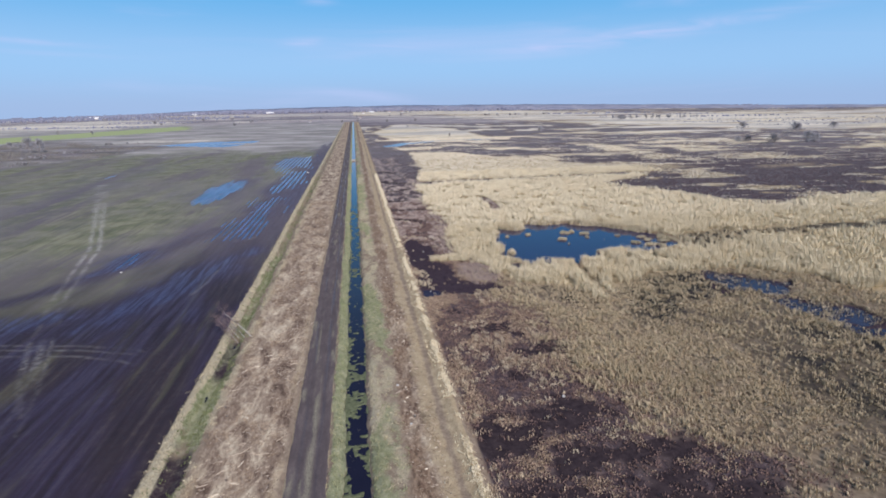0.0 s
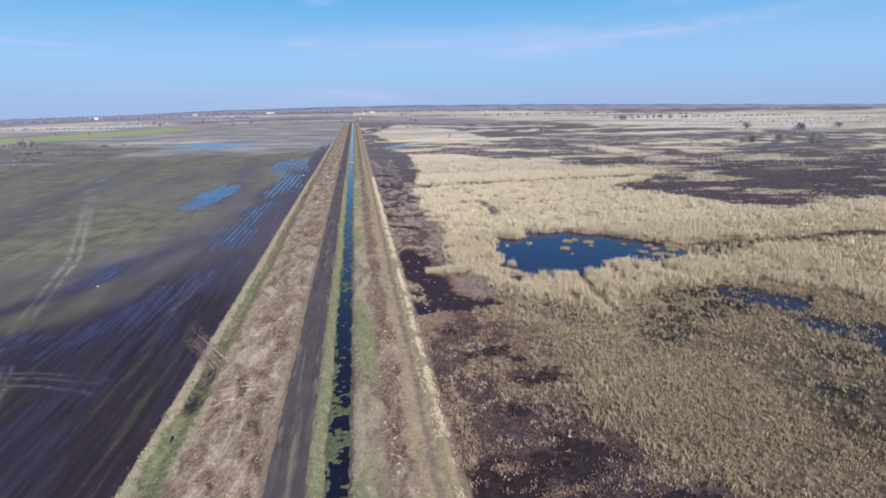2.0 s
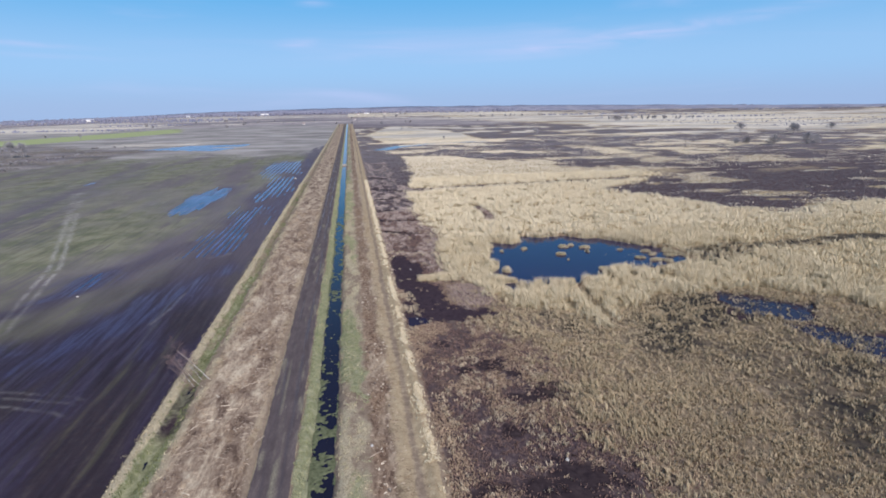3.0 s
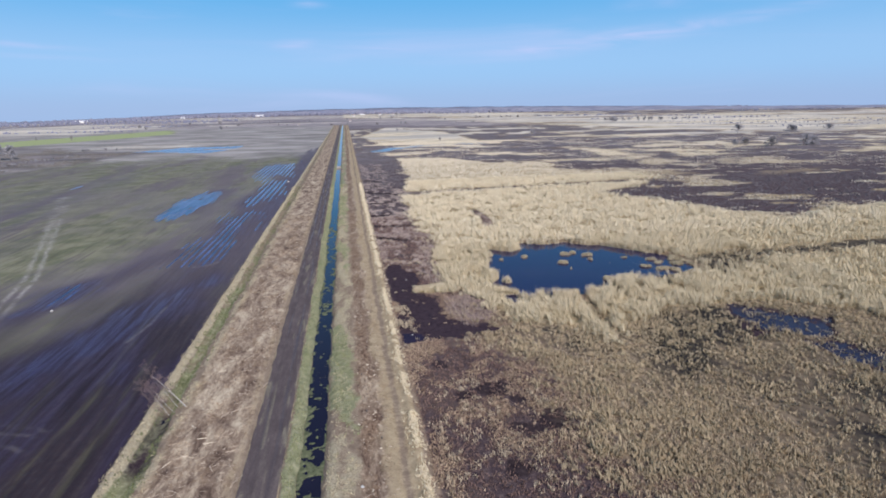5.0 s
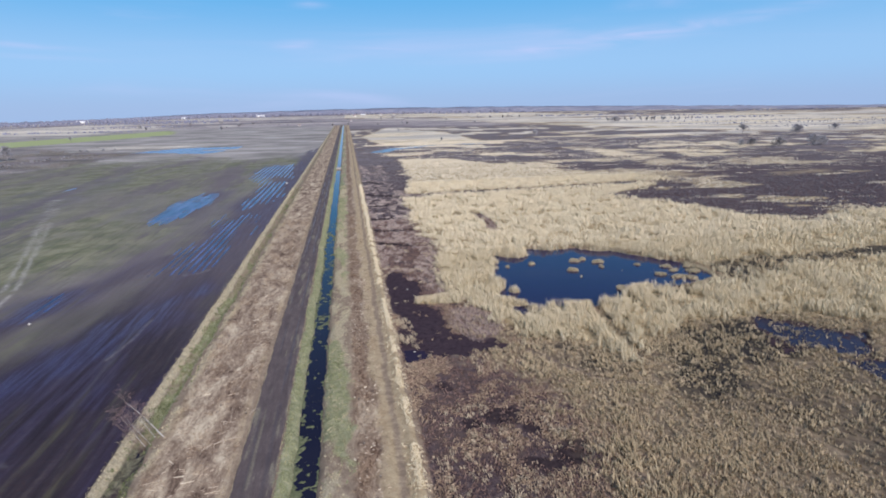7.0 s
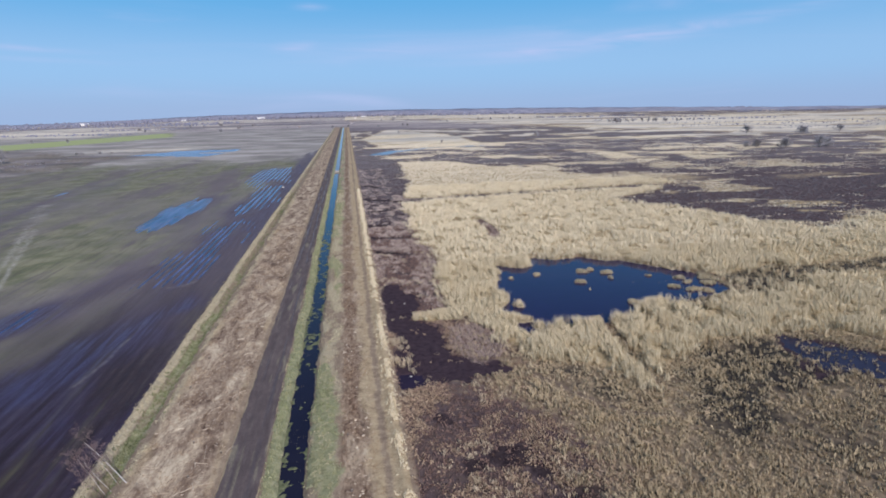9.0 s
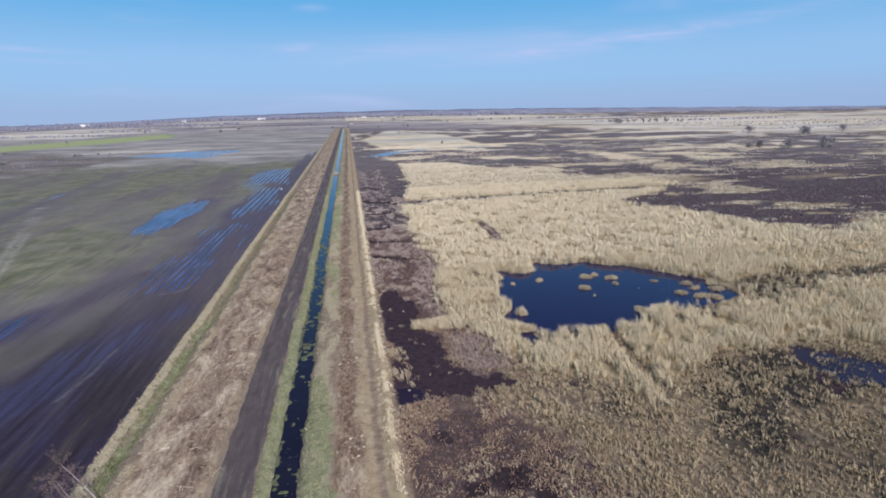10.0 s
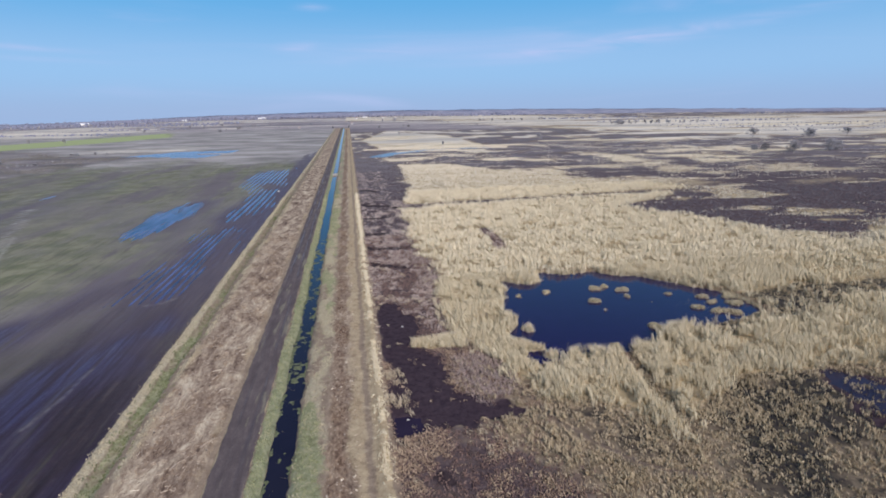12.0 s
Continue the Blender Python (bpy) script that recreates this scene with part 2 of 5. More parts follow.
TYRES = [[(-141, 322), (-106, 237), (-80, 171), (-68, 128), (-59, 101), (-52, 84), (-46, 73)], [(-138, 322), (-103.3, 237), (-77.3, 171), (-65.6, 128), (-57, 101), (-50, 84)],
         [(-90, 102.5), (-63, 99), (-48, 96), (-38, 92.5), (-31.5, 88)], [(-90, 100.6), (-63, 97.2), (-48, 94.2), (-38, 90.8), (-32.5, 87)], [(-90, 98), (-63, 94.6), (-48, 92), (-39, 88.5), (-31.5, 83)],
         [(-62, 113), (-55, 95), (-49, 79), (-46, 68)], [(-60, 113), (-53.2, 95), (-47, 79), (-44, 68)],
         [(-110, 246), (-105.5, 235)], [(-36.8, 121), (-35.6, 131), (-35.0, 149)], [(-38, 171), (-34.5, 172), (-32, 175)],
         [(-160, 378), (-157, 354)], [(-154, 378), (-151, 356)], [(-89, 275), (-83, 279)]]
PROFILE_X = [-26.2, -24.3, -23.8, -23.2, -22.7, -22.3, -21.8, -21.2, -20.4, -19.2, -17.5, -9.2, -8.5, -8.2, -5.8, -3.5, -3.1, -2.4, -1.9, -1.6, -1.3, 1.1, 1.35, 1.8, 2.6, 4.5, 6.2, 9.5, 10.4, 11.1, 12.1, 13.0, 13.6, 14.3, 15.4]
PROFILE_Z = [0.0, 0.05, 0.35, 0.38, 0.1, -0.35, -0.42, -0.34, 0.1, 0.45, 0.5, 0.5, 0.42, 0.2, 0.27, 0.2, 0.38, 0.3, 0.0, -0.45, -0.95, -0.95, -0.55, -0.1, 0.25, 0.36, 0.42, 0.45, 0.38, 0.27, 0.3, 0.62, 0.5, 0.1, 0.0]


def wobble(x, y, amount=2.2, size=9.0):
    """Uneven natural edges: the place is looked up a little off."""
    return x + amount * (fbm(x, y, size, 3, 3) - 0.5) * 2, y + 1.6 * amount * (fbm(x, y, size, 3, 9) - 0.5) * 2


def basin(x, y, poly, edge, amount=2.2, size=8.0):
    return step(inside(*wobble(x, y, amount, size), poly), -edge, edge)


def land(x, y):
    """Height and the cover of the ground at each place, as arrays."""
    out = {}
    bog, field = step(x, 14.2, 15.2), step(-x, 23.9, 24.8)
    ends = step(y, 1490, 1580)                # the canal and its banks stop at the far crossing
    bog, field = np.maximum(bog, ends * (x > 0)), np.maximum(field, ends * (x <= 0))
    cx = x + 0.35 * (fbm(x * 0 + 3, y, 9.0, 3, 2) - 0.5) * 2
    side = np.where(x > 0, 7.0, 31.0)
    cx = cx + (1 - bog) * (1 - field) * 0.75 * (fbm(side + 0 * x, y, 3.4, 4, 12) - 0.5) + 0.3 * (1 - bog) * (1 - field) * (fbm(x, y, 1.1, 2, 13) - 0.5)
    z = np.interp(cx, PROFILE_X, PROFILE_Z) * (1 - ends)
    mid = (1 - bog) * (1 - field)
    strip = step(cx, -19.4, -18.6) * step(-cx, 8.5, 9.1)
    rbank = step(cx, 5.2, 6.4) * step(-cx, -10.9, -10.3) * (1 - ends)
    strip = strip * (1 - ends)
    z = z + strip * (0.24 * (fbm(x, y / 2.2, 2.2, 4, 21) - 0.5)) + rbank * 0.22 * (fbm(x, y / 2.2, 1.8, 3, 25) - 0.5)
    z = z + mid * 0.08 * (fbm(x, y, 1.2, 2, 31) - 0.5)
    z = z + step(cx, -22.9, -22.3) * step(-cx, 20.6, 21.2) * 0.35 * (fbm(x, y / 2.0, 4.0, 3, 27) - 0.5)
    # bog
    pond = basin(x, y, POND, 0.9)
    for ix, iy, r in ISLETS:
        pond = np.minimum(pond, 1 - step(r - np.hypot((x - ix) * 0.75, y - iy) + 2.9 * (fbm(x, y, 1.9, 3, 5) - 0.5), -0.3, 0.4))
    pool = np.maximum.reduce([basin(x, y, p, 1.2, 3.0, 6.0) for p in POOLS])
    mudp = basin(x, y, MUD_POOL, 0.5, 1.6, 4.0)
    mudw = basin(x, y, MUD_WATER, 0.7, 1.8, 3.5)
    chan = step(4.6 + 3.4 * step(-x, -135, -105) - along(*wobble(x, y, 2.5, 9), CHANNEL), -2.0, 2.0)
    stream = step(10.0 - along(*wobble(x, y, 4, 30), STREAM), -3, 3)
    hum = 0.28 * (fbm(x, y, 3.5, 4, 41) - 0.5)
    z = z + bog * (hum - 0.95 * pond - 0.34 * pool - 0.16 * mudp - 0.3 * mudw - 0.2 * chan - 0.5 * stream * (y > 400))
    # field
    ragged = y + (20 + 0.09 * np.minimum(y, 480) * (y < 560)) * (fbm(x, y / 14.0, 2.4, 3, 53) - 0.5)
    pud = np.maximum.reduce([k * basin(x, ragged, p, 1.2 + 0.003 * p[0][1], 2.0, 12.0) for p, k in zip(PUDDLES, PUDDLE_DEPTH)])
    pud = pud * np.where((y < 500) & (pud < 0.45), 0.55 + 0.6 * step(fbm(x / 1.5, y / 3.0, 9.0, 3, 189), 0.38, 0.58), 1.0)
    pud = pud * np.where(y > 500, step(fbm(x / 5.0, y, 26.0, 3, 55), 0.26, 0.40), 1.0)
    near_rows = (0.6 + 0.4 * step(x, -60, -50)) * (1 - 0.85 * step(y, 480, 520))
    ridge = 0.5 + 0.5 * np.sin(2 * math.pi * (x - 0.004 * y) / np.where((y > 268) & (x > -58), 2.7, 1.9) + 2.6 * (fbm(x, y / 2, 20.0, 3, 51) - 0.5))
    wet = np.maximum.reduce([basin(x, y, p, 5.5, 4.0, 9.0) for p in WET])
    tyre = np.maximum.reduce([step(w - along(x + 0.5 * (vnoise(x, y, 7, 4) - 0.5), y, t), -0.3, 0.25) for t, w in zip(TYRES, (0.44, 0.44, 0.20, 0.20, 0.20, 0.20, 0.20, 0.8, 0.3, 0.4, 0.5, 0.5, 0.3))])
    z = z + field * ((0.02 + 0.08 * step(y, 165, 190)) * (fbm(x, y, 18.0, 4, 61) - 0.5) + (0.035 + 0.17 * near_rows * pud) * (ridge - 0.5) - (0.125 - 0.03 * near_rows) * pud - 0.01 * wet + 0.03 * tyre + 0.09 * pud * (fbm(x, y / 6.0, 3.0, 3, 185) - 0.5))
    z = z - 0.02 * np.clip(-x - 900, 0, None)
    out["z"] = z
    # cover
    wx, wy = wobble(x, y, 5.0, 22.0)
    reed_main = step(inside(wx, wy, REEDS) + 44 * step(x, 90, 150) * (fbm(x / 2.4, y, 20.0, 4, 74) - 0.5), -2.5, 2.5) * (1 - 0.9 * step(5.5 - along(x, y, [(31, 286), (60, 289), (140, 297), (196, 302)]), -1.0, 1.0))
    slot = step(1.9 - along(x, y, [(58, 232), (58.5, 218), (57.4, 204)]), -1, 1)
    gap = step(1.15 - along(x, y, [(58.6, 128), (57, 119.8), (56, 114), (55.3, 108), (55.4, 103), (54, 98)]), -0.8, 0.8)
    reed_main = np.maximum(reed_main, step(inside(*wobble(x, y, 0.8, 3), TONGUE), -0.4, 0.4))
    reed_main = reed_main * (1 - slot) * (1 - 0.95 * gap)
    dark = np.maximum.reduce([step(inside(x, y, p) + 44 * (fbm(x / 1.6, y, 26.0, 5, 73) - 0.5), -9, 9) * k for p, k in zip(DARK, (1.0, 0.62, 0.62))])
    hole = dark * step(fbm(x / 1.7, y, 26.0, 5, 78) + 0.05 * step(-x, -240, -170), 0.625, 0.68)
    dark = dark * (1 - 0.92 * hole)
    burnt = np.maximum.reduce([basin(x, y, p, 2.0, 2.4, 2.6) for p in BURNT])
    burnt = np.maximum.reduce([burnt] + [0.85 * step(r - np.hypot((x - sx) * 0.8, y - sy) + 3.4 * (fbm(x, y, 2.2, 3, 6) - 0.5), -0.9, 1.1) for sx, sy, r in SPOTS])
    burnt = np.maximum(burnt, 0.72 * basin(x, y, SINGED, 2.5, 3.0, 5.0) * step(fbm(x, y, 4.0, 3, 169), 0.28, 0.52))
    trench = np.maximum.reduce([step(0.2 + 0.0085 * t[0][1] - along(*wobble(x, y, 0.8, 5.0), t), -0.7, 0.5) for t in TRENCHES])
    burnt = np.maximum(burnt, 0.95 * trench)
    out["z"] = out["z"] - 0.25 * bog * trench
    far = step(y, 210, 420)
    bands = 0.45 * fbm(x / 3.0, y, 80.0, 4, 71) + 0.55 * fbm(x / 1.5, y, 22.0, 5, 72)
    reed_far = far * step(bands, 0.43 + 0.06 * (y > 560), 0.57 + 0.06 * (y > 560)) * (1 - dark) * np.maximum(step(x, 34, 52), step(y, 540, 600))
    reed_far = np.maximum(reed_far, step(inside(wx, wy, PALE_FAR), -8, 8))
    flats = step(x + 0.35 * (y - 700), 560, 760) * step(y, 640, 760) * (1 - step(y + 700 * (fbm(x / 3, y, 300.0, 3, 79) - 0.5), 2100, 2500) * step(x, 800, 1300))
    reed_far = np.maximum(reed_far, flats * step(fbm(x / 3, y, 160.0, 3, 75), 0.36, 0.5))
    reed_far = np.maximum(reed_far, step(y, 2300, 2800) * step(fbm(x / 4, y, 500.0, 2, 77), 0.36, 0.5) * step(-x, -1500, -900) * step(x, 150, 700))
    heart = step(y, 1180, 1300) * step(-y, -2650, -2350) * step(-x + 130 * (fbm(x, y / 2, 200.0, 3, 179) - 0.5), -520, -280)   # scrub beyond the end of the canal
    reed_far = reed_far * (1 - 0.85 * heart)
    low = step(x - np.interp(y, [36, 42, 52, 63, 80, 94, 108, 118, 130], [50, 48, 44, 39, 36, 34.5, 32.5, 33, 32]) + 19 * (fbm(x, y, 9.0, 3, 171) - 0.5) + 15 * (fbm(x, y, 2.4, 3, 193) - 0.5), -7, 8) * step(-y, -135, -112)        # the thin wet reeds near the pools
    reed_far = np.maximum(reed_far, 0.9 * hole)
    out["hole"] = bog * hole
    reed = bog * np.maximum(reed_main, reed_far) * (1 - 0.9 * pond) * (1 - 0.8 * pool) * (1 - mudp) * (1 - 0.7 * chan) * (1 - 0.85 * burnt)
    heath = bog * np.clip(np.maximum(dark, np.maximum(burnt, (1 - reed_main) * (1 - low))), 0, 1) * (1 - 0.85 * reed_far) * (1 - 0.2 * far)
    heath = heath * (1 - step(inside(wx, wy, PALE_FAR), -8, 8)) * (1 - flats * 0.8)
    bx = np.interp(y, [0, 100, 110, 120, 131, 150, 165, 200, 260, 330, 420, 640, 800, 1430, 1540], [-95, -74, -63, -53, -46, -41, -38, -37, -39, -36, -33, -26, -18, -18, 60])
    sward = field * step(bx - x + 22 * (fbm(x * 1.5, y / 6.0, 9.0, 5, 81) - 0.5) + 14 * (fbm(x, y / 3.0, 45.0, 2, 82) - 0.5), -11, 12)
    sward = sward * (1 - 0.7 * step(3.6 - along(*wobble(x, y, 2.0, 10), [(-76, 122), (-64, 146), (-58, 163), (-47, 190)]), -3.5, 3.5))
    sward = np.maximum(sward, field * 0.62 * step(fbm(x, y / 4.0, 11.0, 4, 84), 0.46, 0.64) * step(-x, 29, 36) * step(y, 150, 175) * (1 - pud))
    sward = sward * (1 - 0.38 * step(fbm(x * 1.3, y / 5.0, 24.0, 4, 83), 0.46, 0.70) * step(-y, -520, -380))
    rim = np.maximum.reduce([basin(x, y, p, 8.0 + 0.012 * p[0][1], 4.0, 14.0) for p in PUDDLES[:5]])
    sward = sward * (1 - 0.75 * rim)
    patch = 0.5 * fbm(x, y / 2.5, 34.0, 4, 85) + 0.5 * fbm(x * 1.5, y / 5.0, 9.0, 3, 86)
    green = sward * (0.45 + 0.55 * step(patch, 0.38, 0.6)) * (0.55 + 0.45 * step(y, 125, 215))
    strip_green = step(inside(*wobble(x, y, 14, 90), GREEN_STRIP), -14, 14)
    green = green * (1 - step(y, 560, 760) * 0.7)
    pale_left = step(inside(*wobble(x, y, 60, 260), PALE_LEFT), -50, 50) * (1 - strip_green) * step(fbm(x / 5.0, y, 330.0, 4, 87), 0.33, 0.44)
    scrub = np.maximum(step(y + 120 * (fbm(x / 4, y, 120.0, 3, 173) - 0.5) + 0.25 * np.clip(-x - 200, 0, 900), 1420, 1560), basin(x, y, RUBBLE, 14.0, 26.0, 60.0))
    rough_ = step(fbm(x / 2, y, 22.0, 4, 183), 0.40, 0.60)
    out["wild"] = field * basin(x, y, RUBBLE, 14.0, 26.0, 60.0) * (0.35 + 0.65 * rough_)
    out["scrub"] = np.maximum(field * scrub * (1 - strip_green), bog * heart)
    pale_left = np.maximum(pale_left, step(x, -330, -290) * step(-x, 150, 190) * step(y, 700, 730) * step(-y, -850, -790) * 0.55)
    streaks = 0.30 + 0.70 * step(fbm(x / 4.0, y, 75.0, 4, 119), 0.42, 0.53)
    horizon_pale = step(y, 2450, 2800) * step(-y, -4100, -3800) * step(fbm(x / 4, y, 500.0, 2, 77), 0.36, 0.5) * step(-x, -1500, -900)
    out["pale"] = streaks * np.maximum.reduce([pale_left * field, bog * step(inside(wx, wy, PALE_FAR), -8, 8), bog * flats * step(fbm(x / 2.5, y, 90.0, 5, 75), 0.40, 0.52), bog * reed_far * step(y, 430, 640), horizon_pale, 0.75 * field * step(y, 1750, 1850) * step(-y, -2350, -2150) * step(fbm(x / 5, y, 160.0, 3, 175), 0.50, 0.58)])
    out["acre"] = field
    out["dry"] = field * step(y + 60 * (fbm(x, y / 2, 14.0, 3, 141) - 0.5), 95, 190)
    # distance mask: coarser mottle, and haze painted into reed and heath ground
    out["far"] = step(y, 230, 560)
    out["reed"] = reed
    out["trail"] = bog * step(0.32 - along(x + 0.8 * (vnoise(x, y, 5, 8) - 0.5), y, TRAIL), -0.3, 0.2)
    out["islet"] = np.maximum.reduce([step(2.2 * r + 0.8 - np.hypot(x - ix, y - iy), 0, 0.4) for ix, iy, r in ISLETS])
    out["moor"] = bog * (1 - reed_main) * (1 - low) * (y < 300) * (1 - trench)
    out["heath"] = heath * np.where(y < 230, np.maximum(burnt, 0.68 + 0.3 * step(fbm(x, y, 6.0, 3, 113), 0.40, 0.58)), 1.0)
    out["low"] = bog * np.maximum(low, chan) * (1 - 0.8 * out["trail"])
    wetter = np.maximum.reduce([basin(x, y, p, 3.5, 4.0, 6.0) for p in POOLS])
    out["soggy"] = bog * np.maximum(np.maximum(0.85 * basin(x, y, SOGGY, 9.0, 7.0, 7.0), (0.46 + 0.26 * step(fbm(x, y, 9.0, 4, 147), 0.38, 0.62)) * basin(x, y, BOGGY, 12.0, 8.0, 9.0)), np.maximum(np.maximum(wetter, 0.7 * basin(x, y, FRINGE, 4.0, 3.0, 4.0) * step(fbm(x, y, 3.0, 3, 191), 0.36, 0.54)), np.maximum(0.45 * step(fbm(x, y, 13.0, 3, 99), 0.56, 0.66) * low * step(x, 50, 58), chan)))
    out["burnt"] = bog * burnt
    out["dark"] = bog * dark
    out["main"] = bog * reed_main * (1 - pond) * (1 - chan * 0.93) * (1 - mudp)
    out["pond"], out["pool"], out["mudp"], out["chan"] = pond * bog, pool * bog, mudp * bog, chan * bog
    out["mud"] = np.clip(field * (1 - sward) + bog * np.maximum(mudp, 0.8 * pool), 0, 1)
    out["green"] = np.maximum(green, strip_green * field)
    out["fallow"] = field * step(y + 160 * (fbm(x, y, 120.0, 3, 117) - 0.5), 470, 640) * (1 - strip_green)
    out["lush"] = strip_green * field
    # furrow sheen: reflected sky painted as stripes through the wet colour
    furrow = rim * step(ridge + 0.25 * (fbm(x, y / 6.0, 3.0, 3, 187) - 0.5), 0.62, 0.30) * step(y, 150, 180)
    out["wet"] = np.clip(field * np.maximum(np.maximum(wet, 0.9 * furrow), 0.45 * (1 - sward) * step(fbm(x / 1.0, y / 3.5, 9.0, 3, 91), 0.42, 0.62)) , 0, 1)
    out["tyre"] = tyre * field * np.where((y < 116) & (x > -58), np.where((y < 87) | (x < -49) & (y > 101), 0.14, 0.42), np.where(x > -42, 0.4, 0.35 + 0.65 * step(y, 138, 156))) * step(fbm(x, y, 9.0, 3, 145) + 0.10 * step(y, 148, 160) * step(-y, -265, -245), 0.32, 0.55)
    out["peat"] = bog * np.maximum(mudp, pool)
    out["slick"] = field * (1 - 0.45 * sward)
    grass = np.maximum(step(cx, -3.35, -3.05) * step(-cx, 1.3, 1.8), step(cx, 1.4, 1.9) * step(-(cx + 3.4 * (fbm(x, y, 4.0, 3, 135) - 0.5)), -6.0, -4.2) * (0.12 + 0.8 * step(fbm(x / 1.0, y / 3, 4.0, 4, 95), 0.42, 0.62)))
    wide = 0.9 * step(-y, -98, -76)
    trough = step(cx, -22.9 - 0.4 * wide, -22.3 - 0.4 * wide) * step(-cx, 20.2 - wide, 20.9 - wide)
    ditch = trough * (0.5 + 0.5 * step(fbm(x, y / 2.5, 3.0, 4, 97) + 0.12 * (np.abs(cx + 21.7) - 0.8), 0.42, 0.58))
    sump = trough * np.maximum(step(8.0 - np.abs(y - 86), -3, 3), step(5.0 - np.abs(y - 56), -3, 3))
    ditch = ditch * (1 - 0.55 * sump)
    out["z"] = out["z"] - 0.04 * sump * mid
    out["peat"] = np.maximum(out["peat"], mid * 0.8 * sump)
    out["grass"] = mid * np.maximum(grass, ditch * (1 - 0.45 * step(y, 120, 200)))
    edge_straw = np.maximum(step(cx, -19.6, -18.8) * step(-cx, 16.8, 18.2), step(cx, -10.3, -9.3) * step(-cx, 8.4, 8.8)) * 0.72 * fbm(x, y / 2.0, 4.0, 3, 115)
    out["sand"] = mid * np.maximum(step(cx + 2.4 * (fbm(x, y / 2, 2.4, 3, 159) - 0.5), 7.9, 9.6) * step(-cx, -14.0, -13.6) * np.clip(0.50 + 0.45 * fbm(x, y / 3, 6.0, 3, 127) - 0.55 * step(0.42 - np.abs(cx - 11.3), -0.35, 0.3) + 0.6 * step(cx, 12.1, 12.5), 0, 1), edge_straw)
    out["hay"] = mid * np.maximum(step(-cx, 22.4, 23.0) * step(cx, -24.7, -24.2), 0.6 * step(cx, -20.2, -19.6) * step(-cx, 17.8, 19.2) * step(fbm(x, y, 3.0, 3, 151), 0.30, 0.55))
    out["hay"] = np.maximum(out["hay"], mid * 0.75 * step(cx, 1.7, 2.2) * step(-(cx + 2.0 * (fbm(x, y / 2, 2.2, 3, 161) - 0.5)), -6.4, -4.6) * (0.3 + 0.7 * step(fbm(x, y / 2, 2.6, 4, 163), 0.36, 0.58)))
    out["strip"] = np.maximum(strip, rbank)
    out["ruddy"] = rbank * step(-(cx + 2.6 * (fbm(x, y / 2, 2.6, 3, 155) - 0.5)), -9.0, -7.6) * (0.45 + 0.55 * step(fbm(x, y / 2, 3.0, 3, 157), 0.38, 0.6))
    return out


# ------------------------------------------------------------ meshes from arrays
def sheet(name, xs, ys, height, material, attrs=None):
    """A grid of quads over the given columns and rows."""
    X, Y = np.meshgrid(xs, ys)
    n, m = X.shape
    co = np.stack([X.ravel(), Y.ravel(), height.ravel()], 1)
    i = (np.arange(n - 1)[:, None] * m + np.arange(m - 1)[None]).ravel()
    return raw_mesh(name, co, np.stack([i, i + 1, i + m + 1, i + m], 1), material, attrs, smooth=True)


def raw_mesh(name, co, faces, material, attrs=None, smooth=False):
    me = bpy.data.meshes.new(name)
    k = faces.shape[1]
    me.vertices.add(len(co))
    me.vertices.foreach_set("co", np.asarray(co, np.float32).ravel())
    me.loops.add(faces.size)
    me.loops.foreach_set("vertex_index", faces.astype(np.int32).ravel())
    me.polygons.add(len(faces))
    me.polygons.foreach_set("loop_start", np.arange(0, faces.size, k, dtype=np.int32))
    me.polygons.foreach_set("loop_total", np.full(len(faces), k, np.int32))
    me.polygons.foreach_set("use_smooth", np.full(len(faces), smooth))
    for key, v in (attrs or {}).items():
        me.attributes.new(key, "FLOAT", "POINT").data.foreach_set("value", np.asarray(v, np.float32).ravel())
    me.update(calc_edges=True)
    me.validate()
    me.materials.append(material)
    return new(name, me)


def part(name, bm, material, parent, label=""):
    me = bpy.data.meshes.new(name)
    bm.to_mesh(me)
    bm.free()
    me.materials.append(material)
    ob = new(name, me)
    ob.parent = parent
    return tagged(ob, label)


def spaced(start, end, gap):
    """Rows from start to end, with gap(v) metres from each to the next."""
    out = [start]
    while out[-1] < end:
        out.append(out[-1] + gap(out[-1]))
    return np.array(out)


